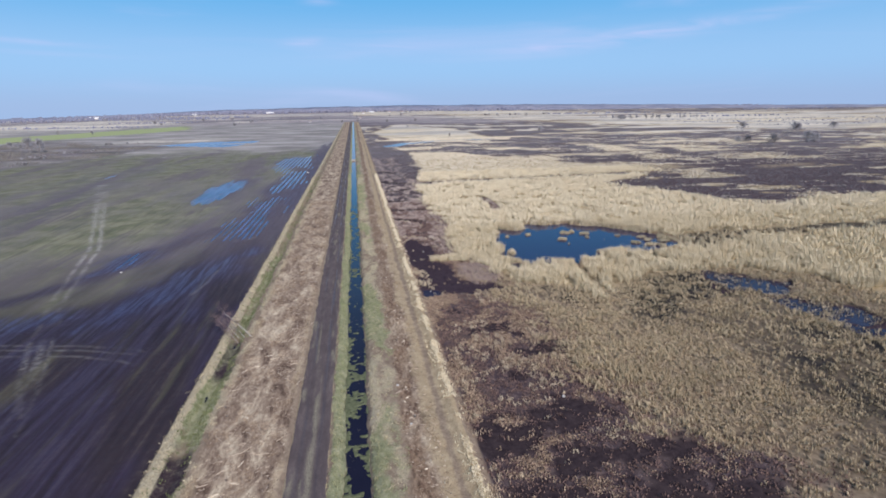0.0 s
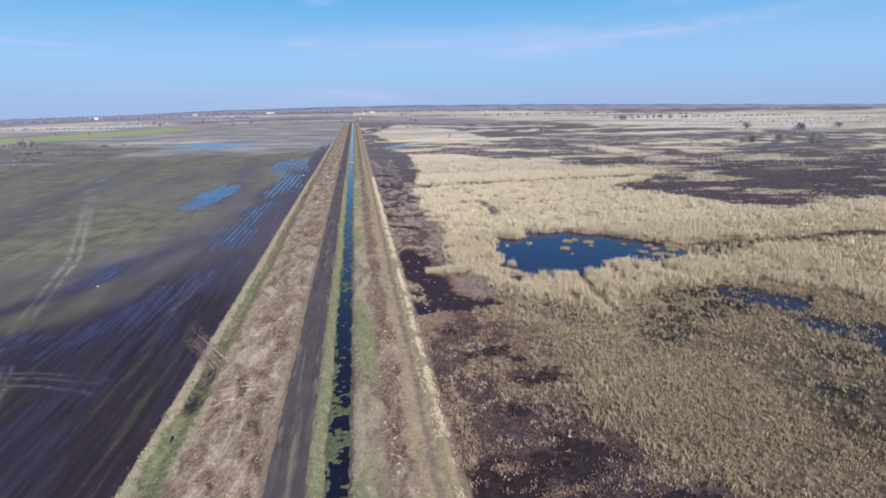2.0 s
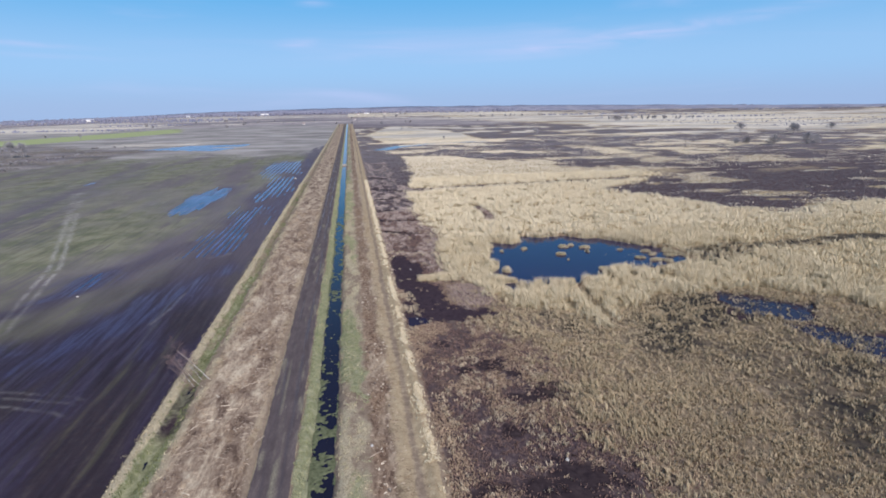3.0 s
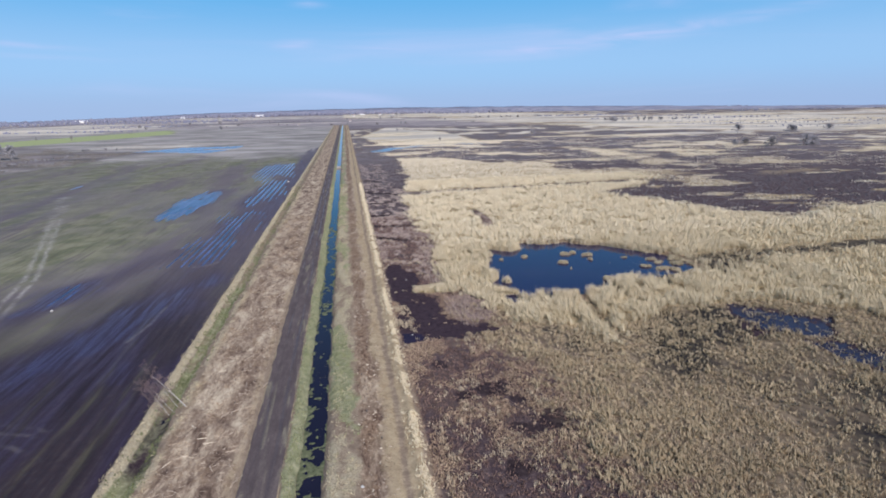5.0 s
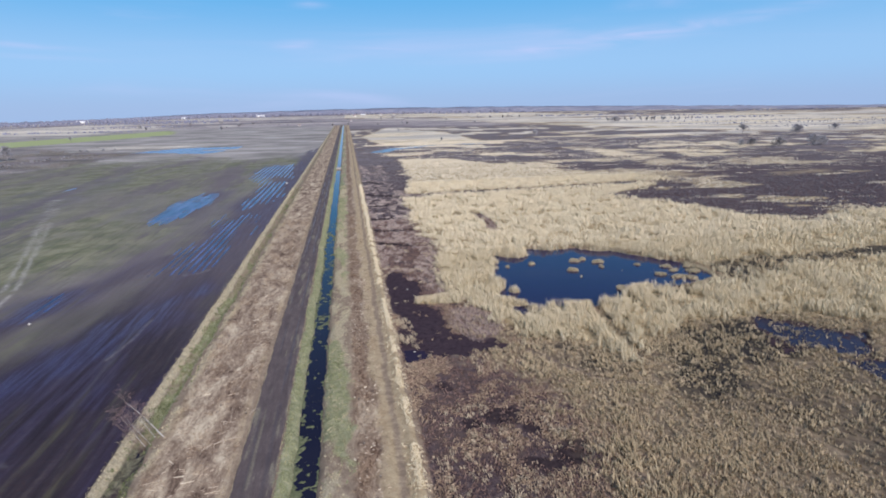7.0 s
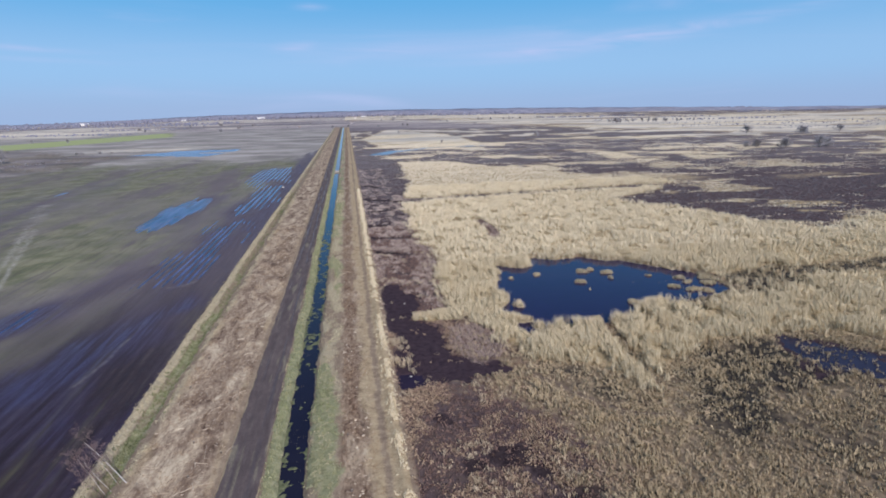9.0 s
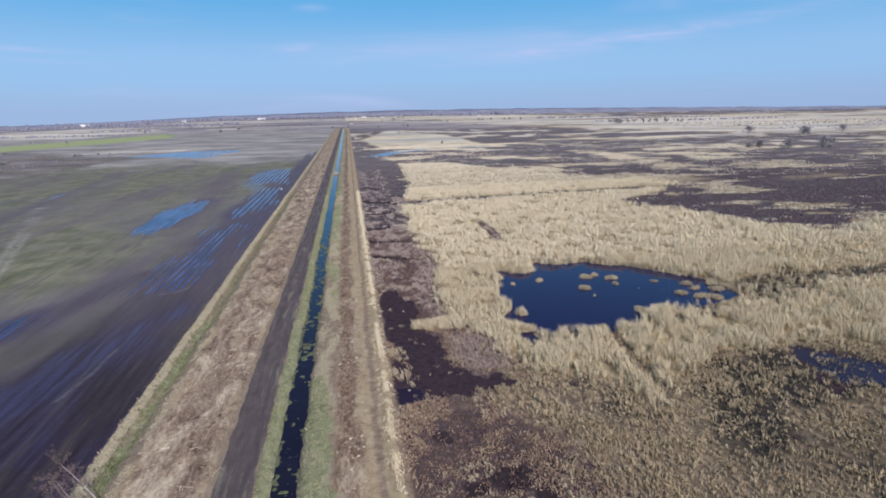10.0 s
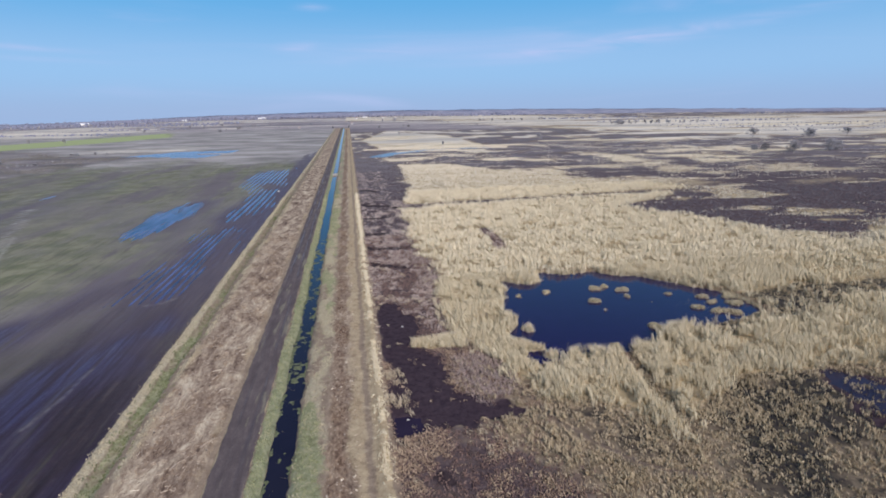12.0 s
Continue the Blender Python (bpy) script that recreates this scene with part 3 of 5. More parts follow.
# ------------------------------------------------------------ materials
def ground_material():
    m = Mat("peat_and_turf")
    fine, mid, big = m.noise(5.0, 5, 0.7), m.noise(0.9, 5, 0.65, warp=0.4), m.noise(0.09, 4, 0.6)
    rows = m.noise(0.55, 4, 0.6, sx=1.6, sy=0.10)
    jitter = m.math("ADD", m.math("MULTIPLY", m.math("SUBTRACT", mid, 0.5), 0.7), m.math("MULTIPLY", m.math("SUBTRACT", fine, 0.5), 0.5))

    mottle = m.math("ADD", m.math("MULTIPLY", m.math("SUBTRACT", m.noise(0.045, 6, 0.74, sx=0.65, warp=0.4), 0.5), 2.1), m.math("MULTIPLY", m.math("SUBTRACT", m.noise(0.2, 4, 0.7, sx=0.6), 0.5), 0.9))
    jitter = m.math("ADD", jitter, m.math("MULTIPLY", mottle, m.attr("far")))

    def cover(name, sharp=0.28):
        a = m.attr(name)
        return m.band(m.math("ADD", a, m.math("MULTIPLY", jitter, m.band(a, 0.0, 0.25))), 0.5 - sharp, 0.5 + sharp)

    col = m.ramp(m.math("ADD", m.math("MULTIPLY", mid, 0.6), m.math("MULTIPLY", fine, 0.4)), (0.3, (0.13, 0.095, 0.07)), (0.5, (0.25, 0.19, 0.135)), (0.7, (0.36, 0.29, 0.20)))
    blotch, shred = m.noise(0.40, 5, 0.62, sy=0.34, warp=0.8), m.noise(2.2, 5, 0.72, sy=0.42, warp=0.5)
    strip = m.ramp(m.math("ADD", m.math("MULTIPLY", blotch, 0.62), m.math("MULTIPLY", shred, 0.38)), (0.385, (0.095, 0.063, 0.046)), (0.455, (0.215, 0.154, 0.110)), (0.53, (0.345, 0.266, 0.186)), (0.62, (0.56, 0.465, 0.33)))
    strip = m.mix(m.math("MULTIPLY", m.attr("ruddy"), 0.75), strip, m.ramp(shred, (0.36, (0.06, 0.035, 0.024)), (0.5, (0.16, 0.098, 0.062)), (0.66, (0.34, 0.235, 0.155))))
    reed = m.ramp(m.math("ADD", m.math("MULTIPLY", mid, 0.5), m.math("MULTIPLY", fine, 0.5)), (0.3, (0.17, 0.125, 0.07)), (0.5, (0.33, 0.26, 0.15)), (0.72, (0.50, 0.41, 0.26)))
    # reed ground pales with distance, haze put into the colour
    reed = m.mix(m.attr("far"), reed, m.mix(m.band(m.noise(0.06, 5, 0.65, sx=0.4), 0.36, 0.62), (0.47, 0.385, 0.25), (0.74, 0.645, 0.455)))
    low = m.ramp(mid, (0.35, (0.020, 0.019, 0.024)), (0.65, (0.058, 0.050, 0.036)))
    heath = m.ramp(m.math("ADD", m.math("MULTIPLY", mid, 0.5), m.math("MULTIPLY", fine, 0.5)), (0.36, (0.036, 0.025, 0.030)), (0.52, (0.086, 0.062, 0.064)), (0.66, (0.19, 0.145, 0.125)))
    # far heath lightened and greyed to stand in for haze
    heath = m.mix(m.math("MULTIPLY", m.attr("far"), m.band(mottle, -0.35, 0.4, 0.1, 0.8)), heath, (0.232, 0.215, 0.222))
    green = m.mix(m.band(big, 0.38, 0.62), (0.143, 0.150, 0.086), (0.228, 0.220, 0.142))
    green = m.mix(m.band(rows, 0.45, 0.65, 0.0, 0.5), green, (0.085, 0.074, 0.058))
    swathe = m.band(m.math("ADD", m.math("MULTIPLY", m.noise(0.030, 5, 0.6, sx=1.0, sy=0.16, rz=0.10, warp=0.3), 0.75), m.math("MULTIPLY", rows, 0.25)), 0.49, 0.60)
    green = m.mix(m.math("MULTIPLY", swathe, 0.75), green, (0.132, 0.106, 0.122))
    lush = m.mix(mid, (0.27, 0.325, 0.130), (0.38, 0.405, 0.20))
    mud = m.ramp(m.math("ADD", m.math("MULTIPLY", rows, 0.7), m.math("MULTIPLY", mid, 0.3)), (0.35, (0.024, 0.017, 0.021)), (0.55, (0.043, 0.031, 0.035)), (0.72, (0.085, 0.068, 0.058)))
    grass = m.ramp(m.math("ADD", m.math("MULTIPLY", mid, 0.6), m.math("MULTIPLY", fine, 0.4)), (0.3, (0.11, 0.118, 0.058)), (0.5, (0.235, 0.24, 0.135)), (0.7, (0.42, 0.39, 0.255)))
    sand = m.ramp(m.math("ADD", m.math("MULTIPLY", mid, 0.5), m.math("MULTIPLY", fine, 0.5)), (0.3, (0.20, 0.143, 0.086)), (0.5, (0.375, 0.292, 0.178)), (0.7, (0.54, 0.445, 0.295)))
    acre = m.ramp(m.math("ADD", m.math("MULTIPLY", rows, 0.6), m.math("MULTIPLY", mid, 0.4)), (0.35, (0.130, 0.116, 0.108)), (0.65, (0.25, 0.228, 0.192)))
    acre = m.mix(m.attr("dry"), m.mix(rows, (0.050, 0.046, 0.038), (0.120, 0.112, 0.078)), m.mix(m.math("MULTIPLY", swathe, 0.6), acre, (0.128, 0.104, 0.120)))
    col = m.mix(m.attr("acre"), col, acre)
    col = m.mix(m.attr("strip"), col, strip)
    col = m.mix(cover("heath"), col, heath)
    low = m.mix(m.band(m.attr("soggy"), 0.2, 0.8), m.ramp(mid, (0.35, (0.115, 0.086, 0.058)), (0.65, (0.28, 0.218, 0.145))), low)
    col = m.mix(cover("low"), col, low)
    col = m.mix(cover("main"), col, reed)
    col = m.mix(cover("reed", 0.3), col, reed)
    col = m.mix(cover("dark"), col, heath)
    drift = m.noise(0.05, 5, 0.62, sx=1.0, sy=0.35, warp=0.5)
    sward = m.math("MULTIPLY", m.band(m.attr("green"), 0.15, 0.7), m.band(m.math("ADD", m.math("MULTIPLY", drift, 0.7), m.math("MULTIPLY", rows, 0.3)), 0.36, 0.54, 0.35, 1.0))
    col = m.mix(sward, col, green)
    col = m.mix(cover("fallow"), col, m.ramp(m.noise(0.02, 5, 0.65, sx=0.6, sy=1.0), (0.38, (0.200, 0.184, 0.164)), (0.52, (0.315, 0.288, 0.260)), (0.66, (0.42, 0.388, 0.352))))
    tangle = m.math("ADD", m.math("MULTIPLY", m.noise(0.0042, 6, 0.70, sx=0.45, warp=0.4), 0.65), m.math("MULTIPLY", m.noise(0.05, 5, 0.7, sx=0.6), 0.35))
    col = m.mix(cover("scrub"), col, m.ramp(tangle, (0.40, (0.145, 0.126, 0.134)), (0.50, (0.25, 0.216, 0.218)), (0.60, (0.43, 0.385, 0.345))))
    col = m.mix(m.math("MULTIPLY", m.attr("wild"), 0.8), col, m.mix(mid, (0.075, 0.068, 0.058), (0.150, 0.138, 0.112)))
    col = m.mix(cover("lush"), col, lush)
    col = m.mix(cover("pale", 0.3), col, m.mix(m.band(m.noise(0.03, 6, 0.75, sx=0.25), 0.32, 0.52), (0.33, 0.295, 0.245), m.mix(m.band(m.noise(0.0045, 6, 0.7, sx=0.35, warp=0.3), 0.42, 0.60), (0.68, 0.61, 0.49), (0.40, 0.365, 0.315))))
    mud = m.mix(m.band(m.noise(0.10, 5, 0.65, sx=1.2, sy=0.10, rz=0.04), 0.54, 0.68, 0.0, 0.7), mud, m.mix(fine, (0.070, 0.064, 0.036), (0.150, 0.135, 0.080)))
    mud = m.mix(m.math("MULTIPLY", m.attr("dry"), 0.65), mud, m.mix(rows, (0.082, 0.064, 0.080), (0.205, 0.168, 0.172)))
    col = m.mix(cover("mud", 0.35), col, mud)
    col = m.mix(cover("peat", 0.2), col, m.ramp(mid, (0.35, (0.030, 0.020, 0.027)), (0.65, (0.060, 0.041, 0.048))))
    col = m.mix(m.band(m.attr("burnt"), 0.3, 0.75, 0.0, 0.85), col, m.ramp(mid, (0.35, (0.020, 0.014, 0.017)), (0.68, (0.046, 0.032, 0.033))))
    col = m.mix(m.math("MULTIPLY", m.attr("trail"), 0.8), col, m.mix(fine, (0.06, 0.045, 0.04), (0.15, 0.11, 0.085)))
    col = m.mix(cover("hay", 0.35), col, m.ramp(fine, (0.34, (0.22, 0.185, 0.115)), (0.5, (0.38, 0.325, 0.215)), (0.66, (0.54, 0.47, 0.33))))
    col = m.mix(cover("grass", 0.35), col, grass)
    col = m.mix(cover("sand", 0.35), col, sand)
    col = m.mix(m.math("MULTIPLY", m.attr("tyre"), m.band(mid, 0.38, 0.60, 0.18, 0.85)), col, (0.40, 0.375, 0.335))
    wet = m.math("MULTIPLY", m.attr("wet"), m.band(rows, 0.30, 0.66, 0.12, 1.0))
    # wet soil: sky reflection put into the base colour as violet-blue
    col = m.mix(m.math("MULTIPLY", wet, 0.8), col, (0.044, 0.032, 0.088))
    rough = m.math("MULTIPLY", m.band(wet, 0.1, 0.9, 0.95, 0.5), m.band(m.attr("slick"), 0.2, 0.95, 1.0, 0.62))
    m.bump(m.math("ADD", m.math("MULTIPLY", fine, 0.5), mid), 0.6, 0.12)
    m.put(m.bsdf.inputs["Specular IOR Level"], m.math("ADD", m.band(m.attr("slick"), 0.2, 0.9, 0.08, 0.09), m.band(wet, 0.1, 0.9, 0.0, 0.035)))
    return m.done(col, rough)


def water_material(name, deep, rough=0.04, wave=0.012, scale=1.6, streak=None):
    m = Mat(name)
    m.bsdf.inputs["IOR"].default_value = 1.333
    m.bsdf.inputs["Specular IOR Level"].default_value = 0.42
    m.bump(m.noise(scale, 3, 0.5, sx=1.0, sy=0.6), 0.25, wave)
    silt = m.noise(0.25, 3, 0.6)
    if streak:
        # streaks in the base colour imitate bands of reflected sky
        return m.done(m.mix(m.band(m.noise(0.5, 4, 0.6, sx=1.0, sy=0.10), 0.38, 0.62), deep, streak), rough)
    return m.done(m.mix(silt, deep, tuple(c * 1.7 for c in deep)), rough)


def blade_material(name, dark, light, tip, patch=None):
    """Dry or green blades: each one has its own tint; broad patches differ."""
    m = Mat(name)
    tint = m.attr("tint")
    big = m.noise(0.11, 4, 0.6)
    col = m.mix(tint, dark, light)
    if patch:
        far_patch = m.noise(0.05, 4, 0.65, sx=0.5, warp=0.6)
        col = m.mix(m.band(far_patch, 0.40, 0.66, 0.0, 0.45), col, patch)
        col = m.mix(m.band(big, 0.46, 0.66, 0.0, 0.8), col, patch)
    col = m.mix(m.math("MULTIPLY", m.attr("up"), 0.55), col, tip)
    return m.done(col, 0.8)


def plain(name, a, b, scale=3.0, rough=0.9, stretch=1.0):
    m = Mat(name)
    n = m.noise(scale, 5, 0.65, sz=stretch)
    m.bump(n, 0.5, 0.03)
    return m.done(m.ramp(n, (0.3, a), (0.7, b)), rough)


GROUND = ground_material()
WATER = water_material("bog_water", (0.008, 0.006, 0.036))
WATER.node_tree.nodes["Principled BSDF"].inputs["Specular IOR Level"].default_value = 0.28
CANAL = water_material("canal_water", (0.008, 0.008, 0.018))
CANAL.node_tree.nodes["Principled BSDF"].inputs["Specular IOR Level"].default_value = 0.32
POOL = water_material("peaty_pool_water", (0.019, 0.018, 0.034), 0.14)
POOL.node_tree.nodes["Principled BSDF"].inputs["Specular IOR Level"].default_value = 0.13
MIRE = water_material("mire_water", (0.018, 0.013, 0.026), 0.12)
MIRE.node_tree.nodes["Principled BSDF"].inputs["Specular IOR Level"].default_value = 0.10
# blue of the reflected sky is part of this base colour
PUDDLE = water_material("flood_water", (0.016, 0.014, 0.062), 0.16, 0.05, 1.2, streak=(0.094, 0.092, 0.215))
PUDDLE.node_tree.nodes["Principled BSDF"].inputs["Specular IOR Level"].default_value = 0.34
# paler copy of dry_reed for beds beyond 175 m and the bank edge
PALE_REED = blade_material("bleached_reed", (0.46, 0.375, 0.235), (0.80, 0.715, 0.52), (0.82, 0.74, 0.56), (0.62, 0.52, 0.345))
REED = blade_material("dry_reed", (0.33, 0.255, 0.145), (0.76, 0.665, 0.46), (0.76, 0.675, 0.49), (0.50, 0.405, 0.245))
SEDGE = blade_material("wet_sedge", (0.172, 0.127, 0.074), (0.580, 0.475, 0.302), (0.61, 0.51, 0.34), (0.25, 0.188, 0.112))
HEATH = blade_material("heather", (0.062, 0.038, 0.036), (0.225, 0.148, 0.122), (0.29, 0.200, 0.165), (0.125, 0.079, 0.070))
# heather again for far patches, with distance haze in its colour
FAR_HEATH = blade_material("hazed_far_heather", (0.072, 0.066, 0.077), (0.203, 0.188, 0.197), (0.235, 0.215, 0.222), (0.122, 0.110, 0.120))
MYRTLE = blade_material("bog_myrtle_twigs", (0.17, 0.125, 0.112), (0.42, 0.33, 0.29), (0.48, 0.385, 0.34))
DEAD_MOOR = blade_material("dead_moor_rows", (0.23, 0.18, 0.165), (0.50, 0.415, 0.36), (0.55, 0.46, 0.40))
# cooler, paler reed for the far bog: haze mixed into the colour
FAR_REED = blade_material("hazed_far_reed", (0.42, 0.36, 0.265), (0.76, 0.68, 0.53), (0.76, 0.69, 0.55), (0.54, 0.465, 0.35))
LITTER = blade_material("dead_moor_grass", (0.155, 0.102, 0.074), (0.45, 0.340, 0.228), (0.54, 0.43, 0.305), (0.225, 0.148, 0.106))
TRODDEN = blade_material("trodden_grass", (0.085, 0.053, 0.034), (0.35, 0.255, 0.165), (0.42, 0.325, 0.22), (0.155, 0.098, 0.062))
GRASS = blade_material("verge_grass", (0.105, 0.125, 0.055), (0.275, 0.300, 0.150), (0.38, 0.385, 0.23), (0.40, 0.355, 0.23))
DULL_SEDGE = blade_material("dull_green_sedge", (0.072, 0.058, 0.037), (0.245, 0.200, 0.122), (0.35, 0.288, 0.185))
DITCH = blade_material("ditch_grass", (0.050, 0.066, 0.026), (0.17, 0.195, 0.085), (0.26, 0.275, 0.145), (0.040, 0.052, 0.024))
HAY = blade_material("pale_bank_grass", (0.27, 0.225, 0.135), (0.54, 0.47, 0.315), (0.60, 0.53, 0.38))
DRY_SEDGE = blade_material("dead_tan_sedge", (0.27, 0.203, 0.124), (0.58, 0.472, 0.312), (0.64, 0.535, 0.375), (0.34, 0.258, 0.16))
STRAW = blade_material("bleached_straw", (0.28, 0.222, 0.148), (0.54, 0.45, 0.315), (0.60, 0.51, 0.37))
WEED = plain("floating_weed", (0.050, 0.060, 0.032), (0.185, 0.200, 0.110), 2.0)
BIRCH = plain("birch_bark", (0.30, 0.27, 0.24), (0.60, 0.57, 0.52), 6.0, 0.7, 0.3)
BARK = plain("dark_bark", (0.07, 0.055, 0.048), (0.17, 0.14, 0.12), 4.0)
# twigs of the far trees, lightened to grey as haze would
TWIG = blade_material("hazed_bare_twigs", (0.20, 0.19, 0.195), (0.36, 0.345, 0.35), (0.39, 0.375, 0.38))
SCRUB_TWIG = blade_material("dull_scrub_twigs", (0.085, 0.078, 0.075), (0.22, 0.205, 0.18), (0.26, 0.24, 0.21))
# bark of the far trees, with haze painted in as lighter grey
GREY_BARK = plain("hazed_grey_bark", (0.22, 0.20, 0.195), (0.40, 0.37, 0.355), 1.0)
BIRCH_TWIG = blade_material("birch_twigs", (0.11, 0.075, 0.072), (0.25, 0.18, 0.168), (0.28, 0.20, 0.19))
LOG = plain("fresh_cut_wood", (0.46, 0.39, 0.29), (0.66, 0.58, 0.46), 4.0)
WOOD = plain("bleached_wood", (0.30, 0.24, 0.18), (0.52, 0.44, 0.34), 5.0)
BRUSH = plain("brown_brushwood", (0.10, 0.072, 0.052), (0.21, 0.155, 0.115), 4.0)
DRIFT = plain("sodden_drift", (0.10, 0.09, 0.065), (0.24, 0.21, 0.15), 5.0)
# aerial haze is put into this colour: pale and bluish
WOODS = plain("hazed_far_woodland", (0.165, 0.172, 0.225), (0.245, 0.242, 0.295), 0.02)


# ------------------------------------------------------------ the ground, one sheet to the horizon
def x_gap(x):
    a = abs(x)
    if -27.5 < x < 16:
        return 0.3
    if x > 0:
        return 0.6 if x < 112 else 0.6 + (x - 112) * 0.035
    return 0.36 if x > -62 else 0.6 if x > -85 else 0.6 + (a - 85) * 0.035


right = spaced(0.0, 4850.0, x_gap)
left = -spaced(0.0, 4850.0, lambda v: x_gap(-v))[1:][::-1]
cols = np.concatenate([left, right])
rows = np.concatenate([np.array([-400, -150, -80, -40, -20, -8, 0, 6, 12, 18, 23, 27, 30, 33]), spaced(36.0, 4850.0, lambda y: 5.0 if 560 < y < 690 else min(90.0, max(0.36, (y - 20) ** 2 * 4.2e-5)))])
GX, GY = np.meshgrid(cols, rows)
COVER = land(GX, GY)
dam = step(2.4 - np.abs(GY - 427), -0.8, 0.8) * (np.abs(GX) < 5)
COVER["z"] = np.where(np.abs(GX) < 5, COVER["z"] * (1 - dam) + 0.35 * dam, COVER["z"])
# the road lies in a shallow tray of the sheet
COVER["z"] = COVER["z"] - 0.12 * step(GX, -8.4, -8.0) * step(-GX, 3.4, 3.7)
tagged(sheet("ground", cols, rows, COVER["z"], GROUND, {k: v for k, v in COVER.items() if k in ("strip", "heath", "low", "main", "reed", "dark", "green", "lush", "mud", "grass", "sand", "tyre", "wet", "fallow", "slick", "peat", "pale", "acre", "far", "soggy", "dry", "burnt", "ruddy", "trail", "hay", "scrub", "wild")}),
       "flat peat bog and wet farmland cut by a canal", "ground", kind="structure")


def surface(x, y):
    """Height of the sheet at places."""
    i = np.clip(np.searchsorted(cols, x) - 1, 0, len(cols) - 2)
    j = np.clip(np.searchsorted(rows, y) - 1, 0, len(rows) - 2)
    a, b = (x - cols[i]) / (cols[i + 1] - cols[i]), (y - rows[j]) / (rows[j + 1] - rows[j])
    z = COVER["z"]
    return (z[j, i] * (1 - a) + z[j, i + 1] * a) * (1 - b) + (z[j + 1, i] * (1 - a) + z[j + 1, i + 1] * a) * b


def cover(key, x, y):
    i, j = np.clip(np.searchsorted(cols, x), 0, len(cols) - 1), np.clip(np.searchsorted(rows, y), 0, len(rows) - 1)
    return COVER[key][j, i]


def road():
    m = Mat("peat_track")
    lanes, fine, mid = m.noise(1.0, 4, 0.6, sx=1.8, sy=0.07), m.noise(6.0, 4, 0.7, sy=0.5), m.noise(0.9, 4, 0.6, sy=0.3)
    col = m.ramp(m.math("ADD", m.math("MULTIPLY", lanes, 0.18), m.math("ADD", m.math("MULTIPLY", mid, 0.47), m.math("MULTIPLY", fine, 0.35))), (0.34, (0.072, 0.056, 0.056)), (0.50, (0.108, 0.086, 0.083)), (0.66, (0.170, 0.138, 0.124)))
    col = m.mix(m.band(m.math("ADD", m.attr("verge"), m.math("MULTIPLY", m.math("SUBTRACT", fine, 0.5), 0.8)), 0.3, 0.7), col, m.mix(fine, (0.20, 0.15, 0.095), (0.44, 0.37, 0.25)))
    turf = m.math("MULTIPLY", m.attr("turf"), m.band(fine, 0.35, 0.65, 0.35, 0.9))
    col = m.mix(turf, col, (0.27, 0.245, 0.17))
    turf = m.math("MULTIPLY", turf, 0.6)
    damp = m.math("MULTIPLY", m.attr("rut"), m.band(lanes, 0.42, 0.58))
    col = m.mix(m.math("MULTIPLY", damp, 0.35), col, (0.05, 0.040, 0.044))
    m.bump(m.math("ADD", fine, m.math("MULTIPLY", lanes, 0.5)), 0.4, 0.05)
    mat = m.done(col, m.band(damp, 0.2, 0.9, 0.9, 0.4))
    xs = np.arange(-8.65, -3.05, 0.16)
    ys = np.concatenate([np.arange(-150, 36, 2.0), spaced(36.0, 1545.0, lambda y: min(30.0, max(0.4, (y - 20) ** 2 * 5e-5)))])
    X, Y = np.meshgrid(xs, ys)
    U = X + 0.25 * (fbm(X * 0, Y, 14.0, 2, 33) - 0.5)
    rut = np.maximum(step(0.35 - np.abs(U + 7.0), -0.3, 0.3), step(0.35 - np.abs(U + 4.8), -0.3, 0.3))
    ragged = X + 0.7 * (fbm(X, Y / 1.5, 2.4, 4, 43) - 0.5)
    edge = step(-X, 3.2, 3.6) * step(X, -8.5, -8.1)
    verge = 1 - step(-ragged, 3.3, 3.6) * step(ragged, -8.3, -7.85)
    Z = 0.20 + 0.10 * edge - 0.07 * rut + 0.06 * (fbm(X, Y, 1.4, 3, 35) - 0.5) - 0.25 * (1 - edge)
    turf = step(0.35 - np.abs(U + 5.7), -0.35, 0.3) * step(-Y, -88, -66) * step(fbm(X * 1.6, Y / 4.0, 1.6, 4, 37), 0.40, 0.62)
    turf = np.maximum(turf, 0.8 * step(fbm(X * 1.5, Y / 5.0, 1.3, 4, 39), 0.60, 0.72) * (1 - rut))
    tagged(sheet("road", xs, ys, Z, mat, {"rut": rut, "turf": turf, "verge": verge}), "dark peat farm track with wheel ruts beside the canal", "road", kind="structure")


road()


def water(name, x0, x1, y0, y1, z, mat, label):
    xs, ys = np.linspace(x0, x1, 9), np.linspace(y0, y1, 9)
    tagged(sheet(name, xs, ys, np.full((9, 9), z), mat), label, "water", kind="structure")


water("canal_water", -2.1, 1.9, -40, 425.5, -0.55, CANAL, "dark still canal water with floating weed")
water("canal_water_far", -2.1, 1.9, 429, 1500, -0.55, CANAL, "straight canal water reflecting pale sky")
water("pond_water", 34, 99.5, 122, 180, -0.30, WATER, "deep blue bog pond among dry reeds")
water("pool_water_1", 78, 112, 62, 119, -0.30, POOL, "shallow bog pool between reed tussocks")
water("pool_water_2", 14.3, 34, 106, 120, -0.30, MIRE, "shallow dark water on bare peat")
water("channel_water", 99.6, 262, 130, 172, -0.30, POOL, "narrow overgrown bog channel")
water("stream_water", 30, 176, 560, 672, -0.30, WATER, "thin far stream across pale reeds")
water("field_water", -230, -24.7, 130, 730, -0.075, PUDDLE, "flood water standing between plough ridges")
water("ditch_water", -22.7, -20.8, 30, 92, -0.51, CANAL, "dark water in a grassy field ditch")


